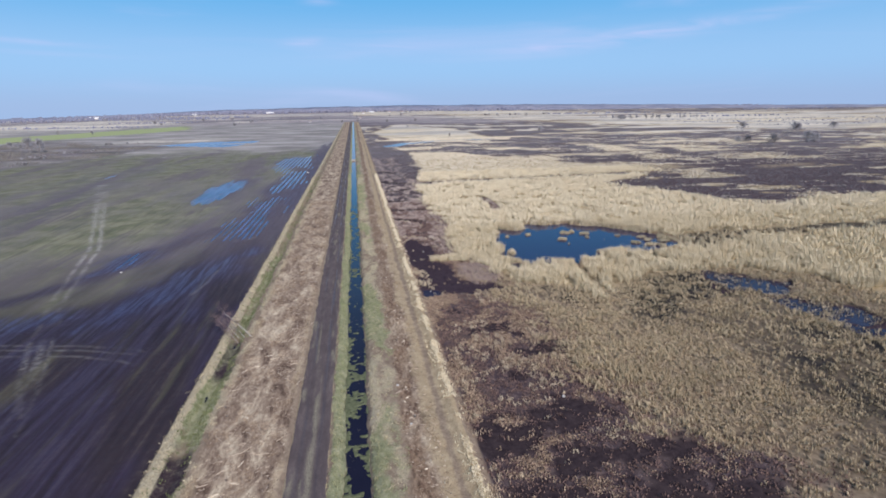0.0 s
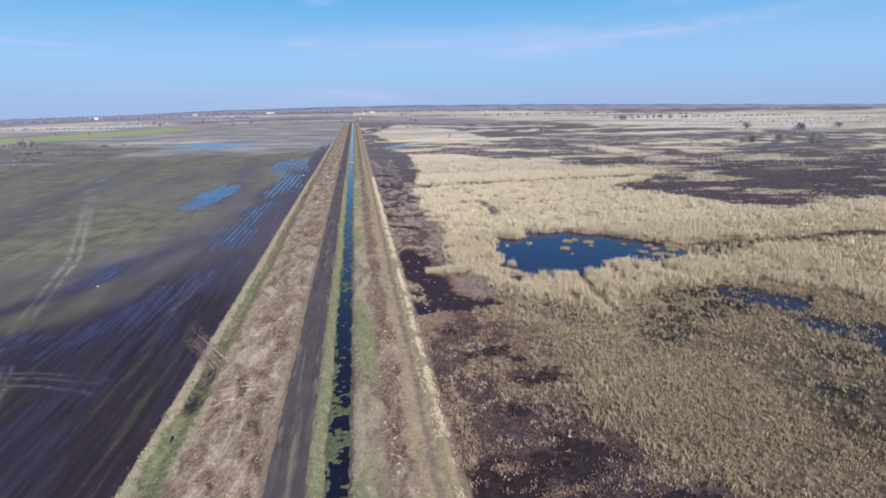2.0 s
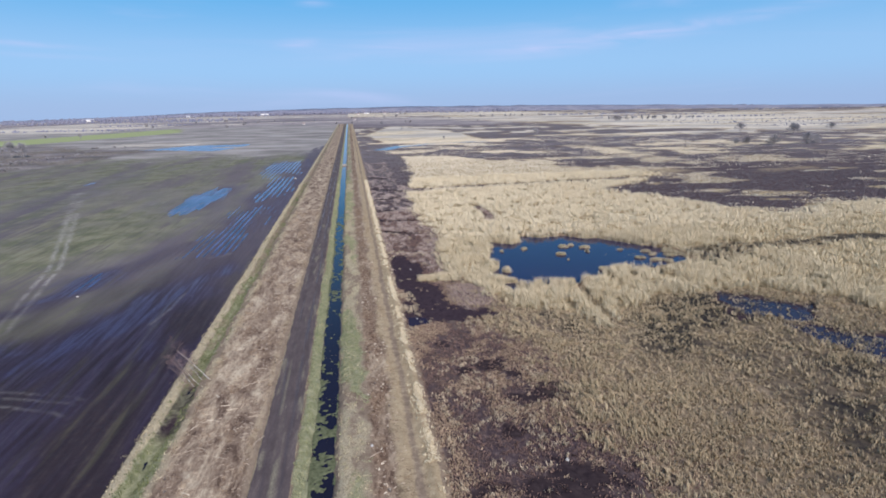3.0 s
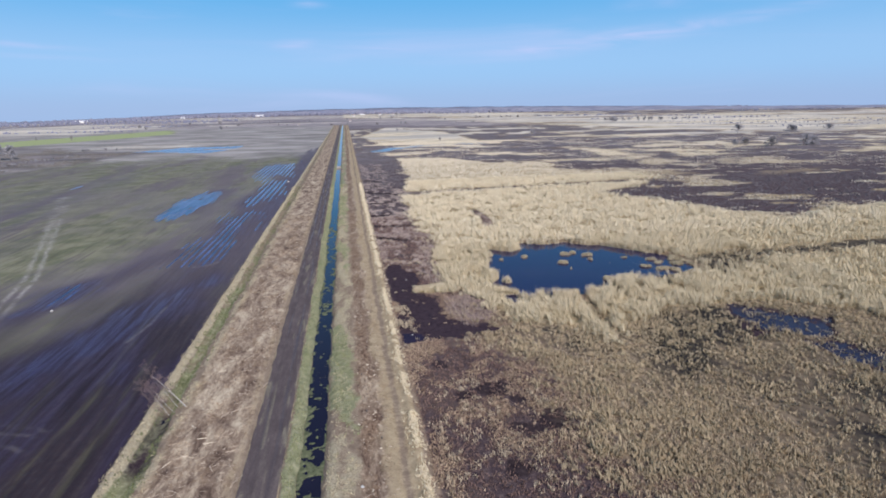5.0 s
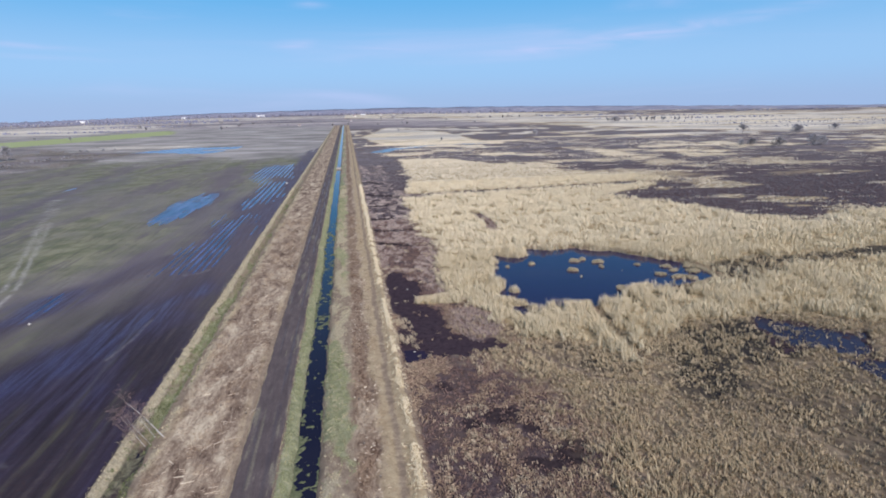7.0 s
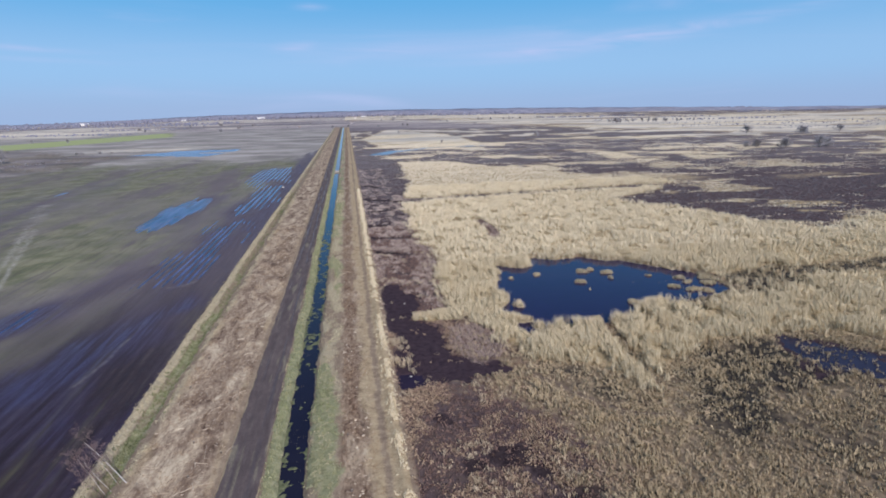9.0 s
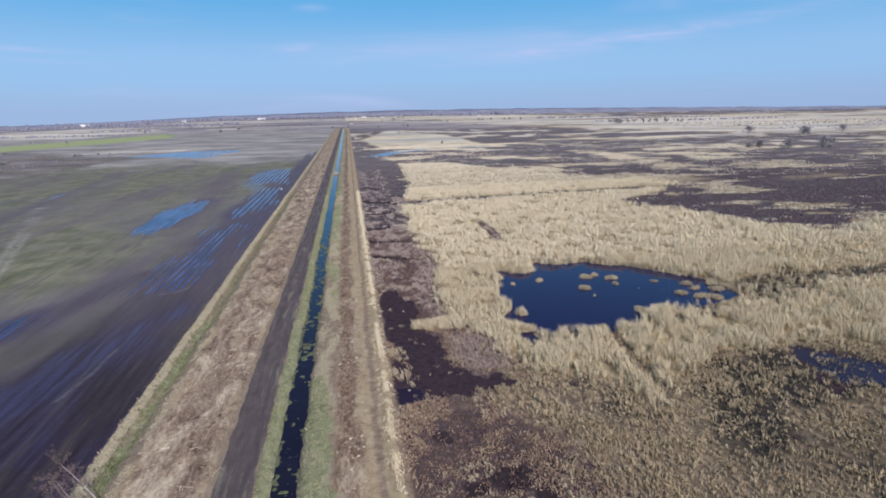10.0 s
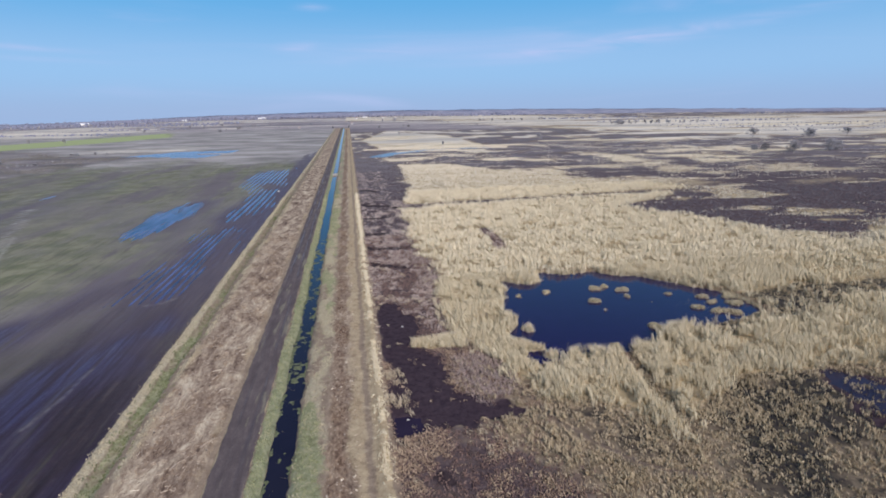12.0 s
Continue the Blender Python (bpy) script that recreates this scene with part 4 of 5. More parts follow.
# ------------------------------------------------------------ vegetation made of many blades
def blades(name, px, py, count, spread, tall, wide, lean, material, label, category, mid=0.6, sink=0.05, base=None, seed=1):
    """Clumps of kite-shaped blades that stand on the ground at the places given."""
    rng = np.random.default_rng(seed)
    n = len(px)
    tall = np.broadcast_to(tall, n)
    bx = np.repeat(px, count) + rng.normal(0, 1, n * count) * np.repeat(np.broadcast_to(spread, n), count)
    by = np.repeat(py, count) + rng.normal(0, 1, n * count) * np.repeat(np.broadcast_to(spread, n), count)
    bz = (surface(bx, by) if base is None else np.full(n * count, base)) - sink
    h = np.repeat(tall, count) * rng.uniform(0.55, 1.15, n * count)
    w = np.repeat(np.broadcast_to(wide, n), count) * rng.uniform(0.6, 1.3, n * count)
    ang = rng.uniform(0, 2 * math.pi, n * count)
    dx, dy = np.cos(ang) * w, np.sin(ang) * w
    cl = rng.normal(0, 0.13, (2, n))
    lx = (lean[0] + np.repeat(cl[0], count) + rng.normal(0, 0.14, n * count)) * h
    ly = (lean[1] + np.repeat(cl[1], count) + rng.normal(0, 0.14, n * count)) * h
    foot = np.stack([bx, by, bz], 1)
    mx, my, mz = bx + lx * mid * 0.7, by + ly * mid * 0.7, bz + h * mid
    co = np.stack([foot, np.stack([mx - dx, my - dy, mz], 1), np.stack([mx + dx, my + dy, mz], 1), np.stack([bx + lx, by + ly, bz + h], 1)], 1).reshape(-1, 3)
    i = np.arange(n * count)[:, None] * 4
    faces = np.concatenate([i + [0, 2, 1], i + [1, 2, 3]], 1).reshape(-1, 3)
    tint = np.repeat(np.clip(np.repeat(rng.uniform(0, 1, n), count) * 0.6 + rng.uniform(0, 0.4, n * count), 0, 1), 4)
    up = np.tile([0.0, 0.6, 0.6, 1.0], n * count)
    return tagged(raw_mesh(name, co, faces, material, {"tint": tint, "up": up}), label, category, kind="stuff")


def scatter(x0, x1, y0, y1, gap, chance, seed):
    """Jittered places in a box, kept by a chance that may vary from place to place."""
    rng = np.random.default_rng(seed)
    X, Y = np.meshgrid(np.arange(x0, x1, gap), np.arange(y0, y1, gap))
    X, Y = (X + rng.uniform(-0.6, 0.6, X.shape) * gap).ravel(), (Y + rng.uniform(-0.6, 0.6, X.shape) * gap).ravel()
    keep = rng.random(len(X)) < chance(X, Y)
    return X[keep], Y[keep]


def strewn(x, y, n, wide, deep):
    """Each place becomes a short row of places drawn out across the plain."""
    rng = np.random.default_rng(77)
    return np.repeat(x, n) + rng.normal(0, wide, len(x) * n), np.repeat(y, n) + rng.normal(0, deep, len(y) * n)


def view_side(x, y):
    """Land that any point of the flight can see, with room to spare."""
    return (x < 30 + 1.15 * (y - 5)) & (x > -22 - 0.85 * (y - 5))


def reed_chance(x, y):
    clump = step(fbm(x, y, 3.4, 4, 101), 0.34, 0.56)
    return cover("main", x, y) * (1 - cover("islet", x, y)) * (0.12 + 0.88 * clump) * view_side(x, y)


def sedge_chance(x, y):
    low, pool, main = cover("low", x, y), cover("pool", x, y), cover("main", x, y)
    soggy = cover("soggy", x, y)
    clump = np.maximum(step(fbm(x, y, 1.7, 3, 103), 0.40 + 0.07 * soggy, 0.56 + 0.03 * soggy), 0.14 + 0.20 * (1 - soggy))
    thick = 0.40 + 0.60 * step(0.6 * fbm(x, y, 11.0, 3, 105) + 0.4 * fbm(x, y, 4.0, 3, 106), 0.40, 0.58)
    return low * (1 - main) * clump * thick * (1 - 0.55 * pool) * (1 - 0.40 * soggy) * (1 - cover("trail", x, y)) * (1 - cover("burnt", x, y)) * (1 - cover("mudp", x, y)) * view_side(x, y)


def heath_chance(x, y):
    return np.maximum(cover("heath", x, y), cover("moor", x, y)) * (1 - cover("mudp", x, y)) * (1 - 0.85 * cover("burnt", x, y)) * step(fbm(x, y, 1.8, 3, 107), 0.22, 0.44) * view_side(x, y)


def pale_tuft_chance(x, y):
    spot = np.where(y < 230, step(0.66 * fbm(x, y / 1.6, 4.8, 3, 109) + 0.34 * fbm(x, y / 1.6, 1.5, 2, 110) + 0.08 * step(y, 135, 190), 0.475, 0.61), step(fbm(x / 3.5, y, 11.0, 3, 109), 0.52, 0.64))
    return np.maximum(cover("moor", x, y), cover("heath", x, y) * (y > 230)) * (1 - 0.965 * cover("mudp", x, y)) * (1 - 0.96 * step(cover("burnt", x, y), 0.2, 0.6)) * np.maximum(spot, 0.04) * view_side(x, y)


WIND = (-0.14, 0.05)
bx, by = scatter(26, 125, 95, 175, 0.52, reed_chance, 1)
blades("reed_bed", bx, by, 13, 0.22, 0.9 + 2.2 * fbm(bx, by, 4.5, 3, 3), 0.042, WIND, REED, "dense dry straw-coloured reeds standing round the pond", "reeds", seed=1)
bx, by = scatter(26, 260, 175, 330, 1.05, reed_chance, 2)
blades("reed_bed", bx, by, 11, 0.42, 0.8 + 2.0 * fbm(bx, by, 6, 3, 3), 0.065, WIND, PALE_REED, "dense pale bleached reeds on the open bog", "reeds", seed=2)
bx, by = scatter(19, 48, 124, 143, 0.4, lambda x, y: 0.9 * np.maximum(step(inside(x, y, TONGUE), -0.6, 0.3), cover("islet", x, y) * (surface(x, y) > -0.30) * (x < 46)), 36)
blades("reed_fringe", bx, by, 10, 0.2, 0.7 + 1.3 * fbm(bx, by, 3, 3, 3), 0.042, WIND, REED, "short dry reeds at the ragged pond edge", "reeds", seed=36)
bx, by = scatter(120, 260, 80, 175, 0.95, reed_chance, 3)
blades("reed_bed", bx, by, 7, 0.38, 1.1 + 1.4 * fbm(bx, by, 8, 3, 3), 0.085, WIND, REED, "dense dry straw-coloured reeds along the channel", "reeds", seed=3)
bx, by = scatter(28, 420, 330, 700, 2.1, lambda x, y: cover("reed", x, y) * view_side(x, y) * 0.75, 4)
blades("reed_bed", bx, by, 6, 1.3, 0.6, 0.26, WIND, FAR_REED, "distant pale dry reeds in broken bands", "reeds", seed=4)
bx, by = scatter(24, 150, 40, 162, 0.38, sedge_chance, 5)
blades("sedge_tussocks", bx, by, 6, 0.15, 0.25 + 1.0 * fbm(bx, by, 3.0, 3, 5) * (0.5 + fbm(bx, by, 14, 2, 8)), 0.055, WIND, SEDGE, "thin brown sedge tussocks on wet dark peat", "sedge", seed=5)
bx, by = scatter(26, 64, 48, 126, 0.5, lambda x, y: cover("low", x, y) * (1 - cover("main", x, y)) * (1 - cover("soggy", x, y)) * (1 - cover("mudp", x, y)) * (1 - cover("burnt", x, y)) * (1 - cover("trail", x, y)) * (0.18 + 0.7 * step(0.6 * fbm(x, y, 9.0, 3, 137) + 0.4 * fbm(x, y, 2.5, 2, 138), 0.40, 0.58)), 18)
blades("dry_sedge", bx, by, 9, 0.2, 0.55, 0.04, WIND, DRY_SEDGE, "bleached dead sedge carpeting the bog", "sedge", seed=18)
bx, by = scatter(44, 125, 40, 120, 0.55, lambda x, y: 0.85 * cover("low", x, y) * cover("soggy", x, y) * (1 - cover("main", x, y)) * (1 - 0.7 * cover("pool", x, y)) * step(fbm(x, y, 5.0, 3, 149), 0.36, 0.58) * view_side(x, y), 19)
blades("green_sedge", bx, by, 6, 0.13, 0.4, 0.05, WIND, DULL_SEDGE, "dull green sedge shoots in standing bog water", "sedge", seed=19)
bx, by = strewn(*scatter(110, 420, 190, 335, 4.0, lambda x, y: 0.45 * cover("hole", x, y) * view_side(x, y), 20), 9, 4.2, 0.5)
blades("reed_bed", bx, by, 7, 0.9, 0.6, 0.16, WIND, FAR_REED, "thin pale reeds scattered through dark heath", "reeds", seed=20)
bx, by = scatter(24, 38, 112, 134, 0.42, lambda x, y: 0.8 * step(5.6 - np.hypot((x - 30.8) * 1.15, (y - 123.5) * 0.72) + 3 * (fbm(x, y, 3.0, 3, 165) - 0.5), -1.2, 1.2), 26)
blades("bog_myrtle", bx, by, 8, 0.2, 0.75, 0.035, WIND, MYRTLE, "leafless pinkish grey bog myrtle beside the reeds", "shrub", seed=26)
bx, by = scatter(34, 99, 124, 178, 0.22, lambda x, y: cover("islet", x, y) * (surface(x, y) > -0.34) * 0.85, 15)
blades("islet_grass", bx, by, 9, 0.17, 0.55, 0.05, WIND, HAY, "short dead sedge on small islets in the pond", "sedge", seed=15)
bx, by = scatter(60, 100, 134, 182, 0.4, lambda x, y: 0.75 * step(inside(x, y, POND), -4.5, -2.5) * step(-inside(x, y, POND), 0.2, 1.0) * step(x + y, 222, 236), 35)
blades("shore_sedge", bx, by, 8, 0.2, 0.6, 0.05, WIND, LITTER, "russet dead sedge fringing the pond", "sedge", seed=35)
bx, by = scatter(14.6, 34, 44, 190, 0.95, lambda x, y: cover("moor", x, y) * 0.6 * step(fbm(x, y, 5.0, 3, 131), 0.49, 0.62) * (1 - 0.97 * step(cover("burnt", x, y), 0.2, 0.6)) * (1 - 0.9 * cover("mudp", x, y)), 16)
blades("purple_moor_tussocks", bx, by, 15, 0.24, 0.6, 0.045, WIND, STRAW, "bleached moor grass tussocks standing over heather", "tussocks", seed=16)
bx, by = scatter(14.6, 60, 40, 230, 0.62, heath_chance, 6)
blades("heather", bx, by, 7, 0.26, 0.34, 0.10, (0, 0), HEATH, "low dark brown heather on drained peat", "heather", seed=6)
bx, by = scatter(14.6, 420, 200, 600, 2.2, lambda x, y: heath_chance(x, y) * np.where((y > 310) & (x > 45), 0.22, 0.8), 7)
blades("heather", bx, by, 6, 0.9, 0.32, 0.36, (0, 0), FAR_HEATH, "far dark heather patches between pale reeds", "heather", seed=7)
def mottle(x, y):
    """Where dead grass stands over the dark heath beside the canal."""
    return step(0.6 * fbm(x, y * 0.28, 2.6, 3, 181) + 0.4 * fbm(x, y * 0.4, 1.1, 2, 182), 0.45, 0.57)


bx, by = scatter(14.6, 60, 40, 136, 0.40, pale_tuft_chance, 8)
blades("grass_tussocks", bx, by, 7, 0.30, 0.18 + 0.3 * fbm(bx, by, 5, 2, 7), 0.085, WIND, LITTER, "pale dead grass tussocks among dark heather", "tussocks", seed=8)
bx, by = scatter(14.6, 60, 136, 330, 0.5, lambda x, y: np.maximum(pale_tuft_chance(x, y), 0.5 * cover("moor", x, y)) * (1 - cover("mudp", x, y)) * (1 - cover("burnt", x, y)) * mottle(x, y), 32)
blades("grass_tussocks", bx, by, 8, 0.3, 0.25 + 0.3 * fbm(bx, by, 5, 2, 7), 0.065, WIND, DEAD_MOOR, "greyish dead grass tussocks in patches over heath", "tussocks", seed=32)
bx, by = strewn(*scatter(14.9, 33, 140, 440, 2.3, lambda x, y: 0.9 * (1 - cover("burnt", x, y)) * (x > 14.5) * (1 - cover("main", x, y)) * (1 - cover("mudp", x, y)) * mottle(x, y), 28), 5, 0.9, 0.45)
keep = (bx > 14.8) & (cover("mudp", bx, by) < 0.2) & (cover("burnt", bx, by) < 0.5)
bx, by = bx[keep], by[keep]
blades("moor_grass", bx, by, 6, 0.35, 0.4, 0.08, WIND, DEAD_MOOR, "broken rows of dead moor grass over dark heath", "grass", seed=28)
bx, by = strewn(*scatter(60, 720, 200, 720, 8.0, lambda x, y: pale_tuft_chance(x, y) * (1 - 0.95 * cover("dark", x, y)) * 0.9, 9), 8, 5.5, 0.7)
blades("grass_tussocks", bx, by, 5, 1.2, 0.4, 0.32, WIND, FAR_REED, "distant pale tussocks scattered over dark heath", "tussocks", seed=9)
bx, by = scatter(-3.6, 6.2, 38, 330, 0.42, lambda x, y: cover("grass", x, y) * 0.75 * (surface(x, y) > -0.45), 10)
blades("verge_grass", bx, by, 6, 0.16, 0.26, 0.06, (0, 0), GRASS, "short green grass on the canal banks", "grass", seed=10)
bx, by = scatter(-24.7, -19, 38, 330, 0.42, lambda x, y: np.maximum(cover("grass", x, y), 0.04 * (x > -23.9)) * 0.8 * (surface(x, y) > -0.40), 11)
blades("verge_grass", bx, by, 6, 0.18, 0.36, 0.06, (0, 0), DITCH, "rough green grass in the field ditch", "grass", seed=11)
bx, by = scatter(-24.4, 5.8, 38, 330, 0.45, lambda x, y: cover("hay", x, y) * 0.75 * (1 - 0.7 * cover("grass", x, y)), 12)
blades("bank_straw", bx, by, 6, 0.2, 0.24, 0.05, WIND, HAY, "bleached dead grass along the field edge", "grass", seed=12)
bx, by = scatter(12.2, 14.3, 38, 330, 0.21, lambda x, y: (0.9 * step(0.38 - np.abs(x - 13.3 - 0.5 * (fbm(x * 0, y, 4.0, 3, 153) - 0.5)), -0.2, 0.2) + 0.12) * step(fbm(x, y, 3.0, 2, 129), 0.25, 0.45), 13)
blades("bank_straw", bx, by, 6, 0.12, 0.36, 0.05, WIND, PALE_REED, "bleached dead grass on the peat bank edge", "grass", seed=13)
bx, by = scatter(-19.5, 12.5, 38, 240, 0.45, lambda x, y: 0.5 * np.maximum(cover("strip", x, y), 0.5 * cover("sand", x, y)) * step(fbm(x, y / 2.4, 2.0, 4, 111), 0.44, 0.60), 14)
blades("dead_grass", bx, by, 6, 0.26, 0.16, 0.06, (0, 0), TRODDEN, "flattened dead grass on cleared ground", "grass", seed=14)


def litter(name, x0, x1, y0, y1, n, long, thick, material, label, seed, level=-9.0):
    """Broken sticks that lie on the ground, each a tapered three-sided bar."""
    rng = np.random.default_rng(seed)
    x, y = rng.uniform(x0, x1, n), y0 + (y1 - y0) * rng.random(n) ** 1.6
    L, r, a = rng.uniform(*long, n), rng.uniform(*thick, n), rng.uniform(0, 2 * math.pi, n)
    dx, dy = np.cos(a) * L / 2, np.sin(a) * L / 2
    z0, z1 = np.maximum(surface(x - dx, y - dy), level), np.maximum(surface(x + dx, y + dy), level)
    ring = []
    for s, zz, k in ((-1, z0, 1.0), (1, z1, 0.6)):
        cx_, cy_ = x + s * dx, y + s * dy
        ring += [np.stack([cx_ - np.sin(a) * r * k, cy_ + np.cos(a) * r * k, zz - 0.01], 1), np.stack([cx_ + np.sin(a) * r * k, cy_ - np.cos(a) * r * k, zz - 0.01], 1), np.stack([cx_, cy_, zz + 1.7 * r * k], 1)]
    co = np.stack(ring, 1).reshape(-1, 3)
    i = np.arange(n)[:, None] * 6
    f = np.concatenate([i + t for t in ([0, 3, 5], [0, 5, 2], [1, 2, 5], [1, 5, 4], [0, 2, 1], [3, 4, 5])], 1).reshape(-1, 3)
    tagged(raw_mesh(name, co, f, material), label, "brushwood", kind="stuff")


litter("wood_chips", -18.8, -8.8, 40, 260, 2600, (0.12, 0.6), (0.015, 0.045), WOOD, "pale broken sticks and chips on cleared ground", 21)
litter("logs", -18.2, -9.2, 42, 210, 45, (0.6, 1.6), (0.045, 0.08), LOG, "cream split logs lying on cleared ground", 33)
litter("logs", 6.0, 9.8, 42, 190, 60, (0.2, 0.5), (0.06, 0.12), LOG, "cream offcuts of birch on the canal bank", 34)
litter("sticks", -18.4, -9.0, 40, 200, 150, (0.7, 2.2), (0.022, 0.05), WOOD, "pale cut sticks strewn over cleared ground", 25)
litter("dark_brushwood", -18.8, -8.8, 40, 220, 2600, (0.3, 1.2), (0.012, 0.03), BRUSH, "dark broken brushwood on cleared ground", 22)
litter("wood_chips", 6.0, 10.2, 40, 220, 800, (0.12, 0.45), (0.02, 0.06), WOOD, "pale wood chips on the canal bank", 23)
litter("canal_debris", -1.2, 1.0, 44, 190, 90, (0.2, 0.8), (0.010, 0.022), DRIFT, "broken reeds and twigs drifting on the canal", 27, -0.56)
litter("dark_brushwood", 6.0, 10.2, 40, 220, 900, (0.3, 1.0), (0.012, 0.03), BRUSH, "dark twigs on the canal bank", 24)


def floating_weed():
    """Low ragged mats on the canal, thickest along its edges."""
    xs, ys = np.arange(-1.75, 1.6, 0.13), np.arange(40, 240, 0.16)
    X, Y = np.meshgrid(xs, ys)
    edge = step(np.abs(X - 0.05), 0.7, 1.6)
    n = 0.65 * fbm(X * 1.0, Y / 1.5, 1.5, 4, 121) + 0.35 * fbm(X, Y, 0.6, 2, 122) + 0.015 + 0.16 * edge + 0.25 * (fbm(X * 0, Y, 22.0, 2, 123) - 0.5)
    Z = -0.60 + 0.13 * step(n, 0.605, 0.68) + 0.02 * (vnoise(X, Y, 0.3, 4) - 0.5)
    tagged(sheet("floating_weed", xs, ys, Z, WEED), "pale green weed mats floating on the canal", "weed", kind="stuff")


floating_weed()


# ------------------------------------------------------------ woody things
def tube(bm, pts, r0, r1, sides=6):
    """A tapered limb along points."""
    rings = []
    for k, p in enumerate(pts):
        p = Vector(p)
        d = (Vector(pts[min(k + 1, len(pts) - 1)]) - Vector(pts[max(k - 1, 0)])).normalized()
        u = d.orthogonal().normalized()
        v = d.cross(u)
        r = r0 + (r1 - r0) * k / (len(pts) - 1)
        rings.append([bm.verts.new(p + (u * math.cos(2 * math.pi * s / sides) + v * math.sin(2 * math.pi * s / sides)) * r) for s in range(sides)])
    for a, b in zip(rings, rings[1:]):
        for s in range(sides):
            bm.faces.new((a[s], a[(s + 1) % sides], b[(s + 1) % sides], b[s]))
    bm.faces.new(rings[0][::-1])
    bm.faces.new(rings[-1])


def limb(rnd, p, d, length, bend=0.25, n=4):
    pts = [Vector(p)]
    d = Vector(d).normalized()
    for _ in range(n):
        d = (d + Vector((rnd.uniform(-bend, bend), rnd.uniform(-bend, bend), rnd.uniform(-0.05, bend)))).normalized()
        pts.append(pts[-1] + d * length / n)
    return pts


def twigs(name, tips, per, size, material, parent, rnd, wide=0.05):
    """A crown of many fine bare twigs round the limb points given, as thin kites."""
    co, tint, up = [], [], []
    for p in tips:
        for _ in range(per):
            a = Vector(p) + Vector((rnd.gauss(0, size * 0.35), rnd.gauss(0, size * 0.35), rnd.gauss(0, size * 0.25)))
            d = Vector((rnd.gauss(0, 1), rnd.gauss(0, 1), rnd.gauss(0.6, 0.7))).normalized() * size * rnd.uniform(0.5, 1.2)
            w = d.orthogonal().normalized() * wide * rnd.uniform(0.5, 1.3)
            co += [a, a + d * 0.5 - w, a + d * 0.5 + w, a + d]
            tint += [rnd.random()] * 4
            up += [0, 0.5, 0.5, 1]
    i = np.arange(len(co) // 4)[:, None] * 4
    ob = raw_mesh(name, np.array(co), np.concatenate([i + [0, 2, 1], i + [1, 2, 3]], 1).reshape(-1, 3), material, {"tint": tint, "up": up})
    ob.parent = parent
    return ob


def bare_tree(seed, tall, broad, label, stems=1, per=7, group="", twig=0.09):
    """A leafless tree or many-stemmed bush: trunk, limbs and a crown of twigs with gaps."""
    rnd = random.Random(seed)
    top = tagged(new("tree" if stems == 1 else "bush"), label, "tree" if stems == 1 else "bush", group)
    bm, limbs, tips = bmesh.new(), bmesh.new(), []
    foot = tall * (0.30 if stems == 1 else 0.06)
    for s in range(stems):
        a = 2 * math.pi * s / stems + rnd.random()
        out = 0.0 if stems == 1 else 0.45
        trunk = limb(rnd, (math.cos(a) * 0.3 * out, math.sin(a) * 0.3 * out, -0.3), (math.cos(a) * out, math.sin(a) * out, 1), tall * 0.8, 0.12, 6)
        tube(bm, trunk, tall * 0.022, tall * 0.005)
        # limbs reach out to an uneven dome
        for k in range(22 // stems + 4):
            b, u, q = rnd.uniform(0, 2 * math.pi), rnd.random() ** 0.7, rnd.uniform(0.55, 1.0)
            end = Vector((math.cos(b) * broad * 0.5 * q * math.cos(u * 1.4), math.sin(b) * broad * 0.5 * q * math.cos(u * 1.4), foot + (tall - foot) * q * math.sin(u * 1.4)))
            p = trunk[min(1 + int(end.z / tall * 4), 5)]
            bend = p.lerp(end, 0.5) + Vector((0, 0, 0.06 * tall))
            tube(limbs, [p, bend, end], tall * 0.008, tall * 0.002, 4)
            tips += [end, end, bend.lerp(end, 0.6), bend]
    part("trunk", bm, GREY_BARK, top)
    part("limbs", limbs, GREY_BARK, top)
    twigs("crown", tips, per, tall * 0.16, TWIG, top, rnd, twig)
    return top


def at(ob, x, y, turn=0.0, size=1.0):
    z = float(surface(np.array([x]), np.array([y]))[0])
    ob.matrix_basis = pose(x, y, z, 0, 0, turn) @ Matrix.Scale(size, 4)
    return ob


def put(ob, x, y, turn=0.0, size=1.0):
    z = float(surface(np.array([x]), np.array([y]))[0])
    c = copy_thing(ob, pose(x, y, z, 0, 0, turn))
    c.scale = (size, size, size)
    return c


# pale tussocks on the brink of the bare peat
bx, by = scatter(14.5, 18, 114, 128, 0.5, lambda x, y: 0.55 * step(fbm(x, y, 3.0, 2, 133), 0.42, 0.57), 17)
blades("brink_tussocks", bx, by, 12, 0.2, 0.8, 0.05, WIND, STRAW, "pale tussocks at the brink of bare wet peat", "tussocks", seed=17)


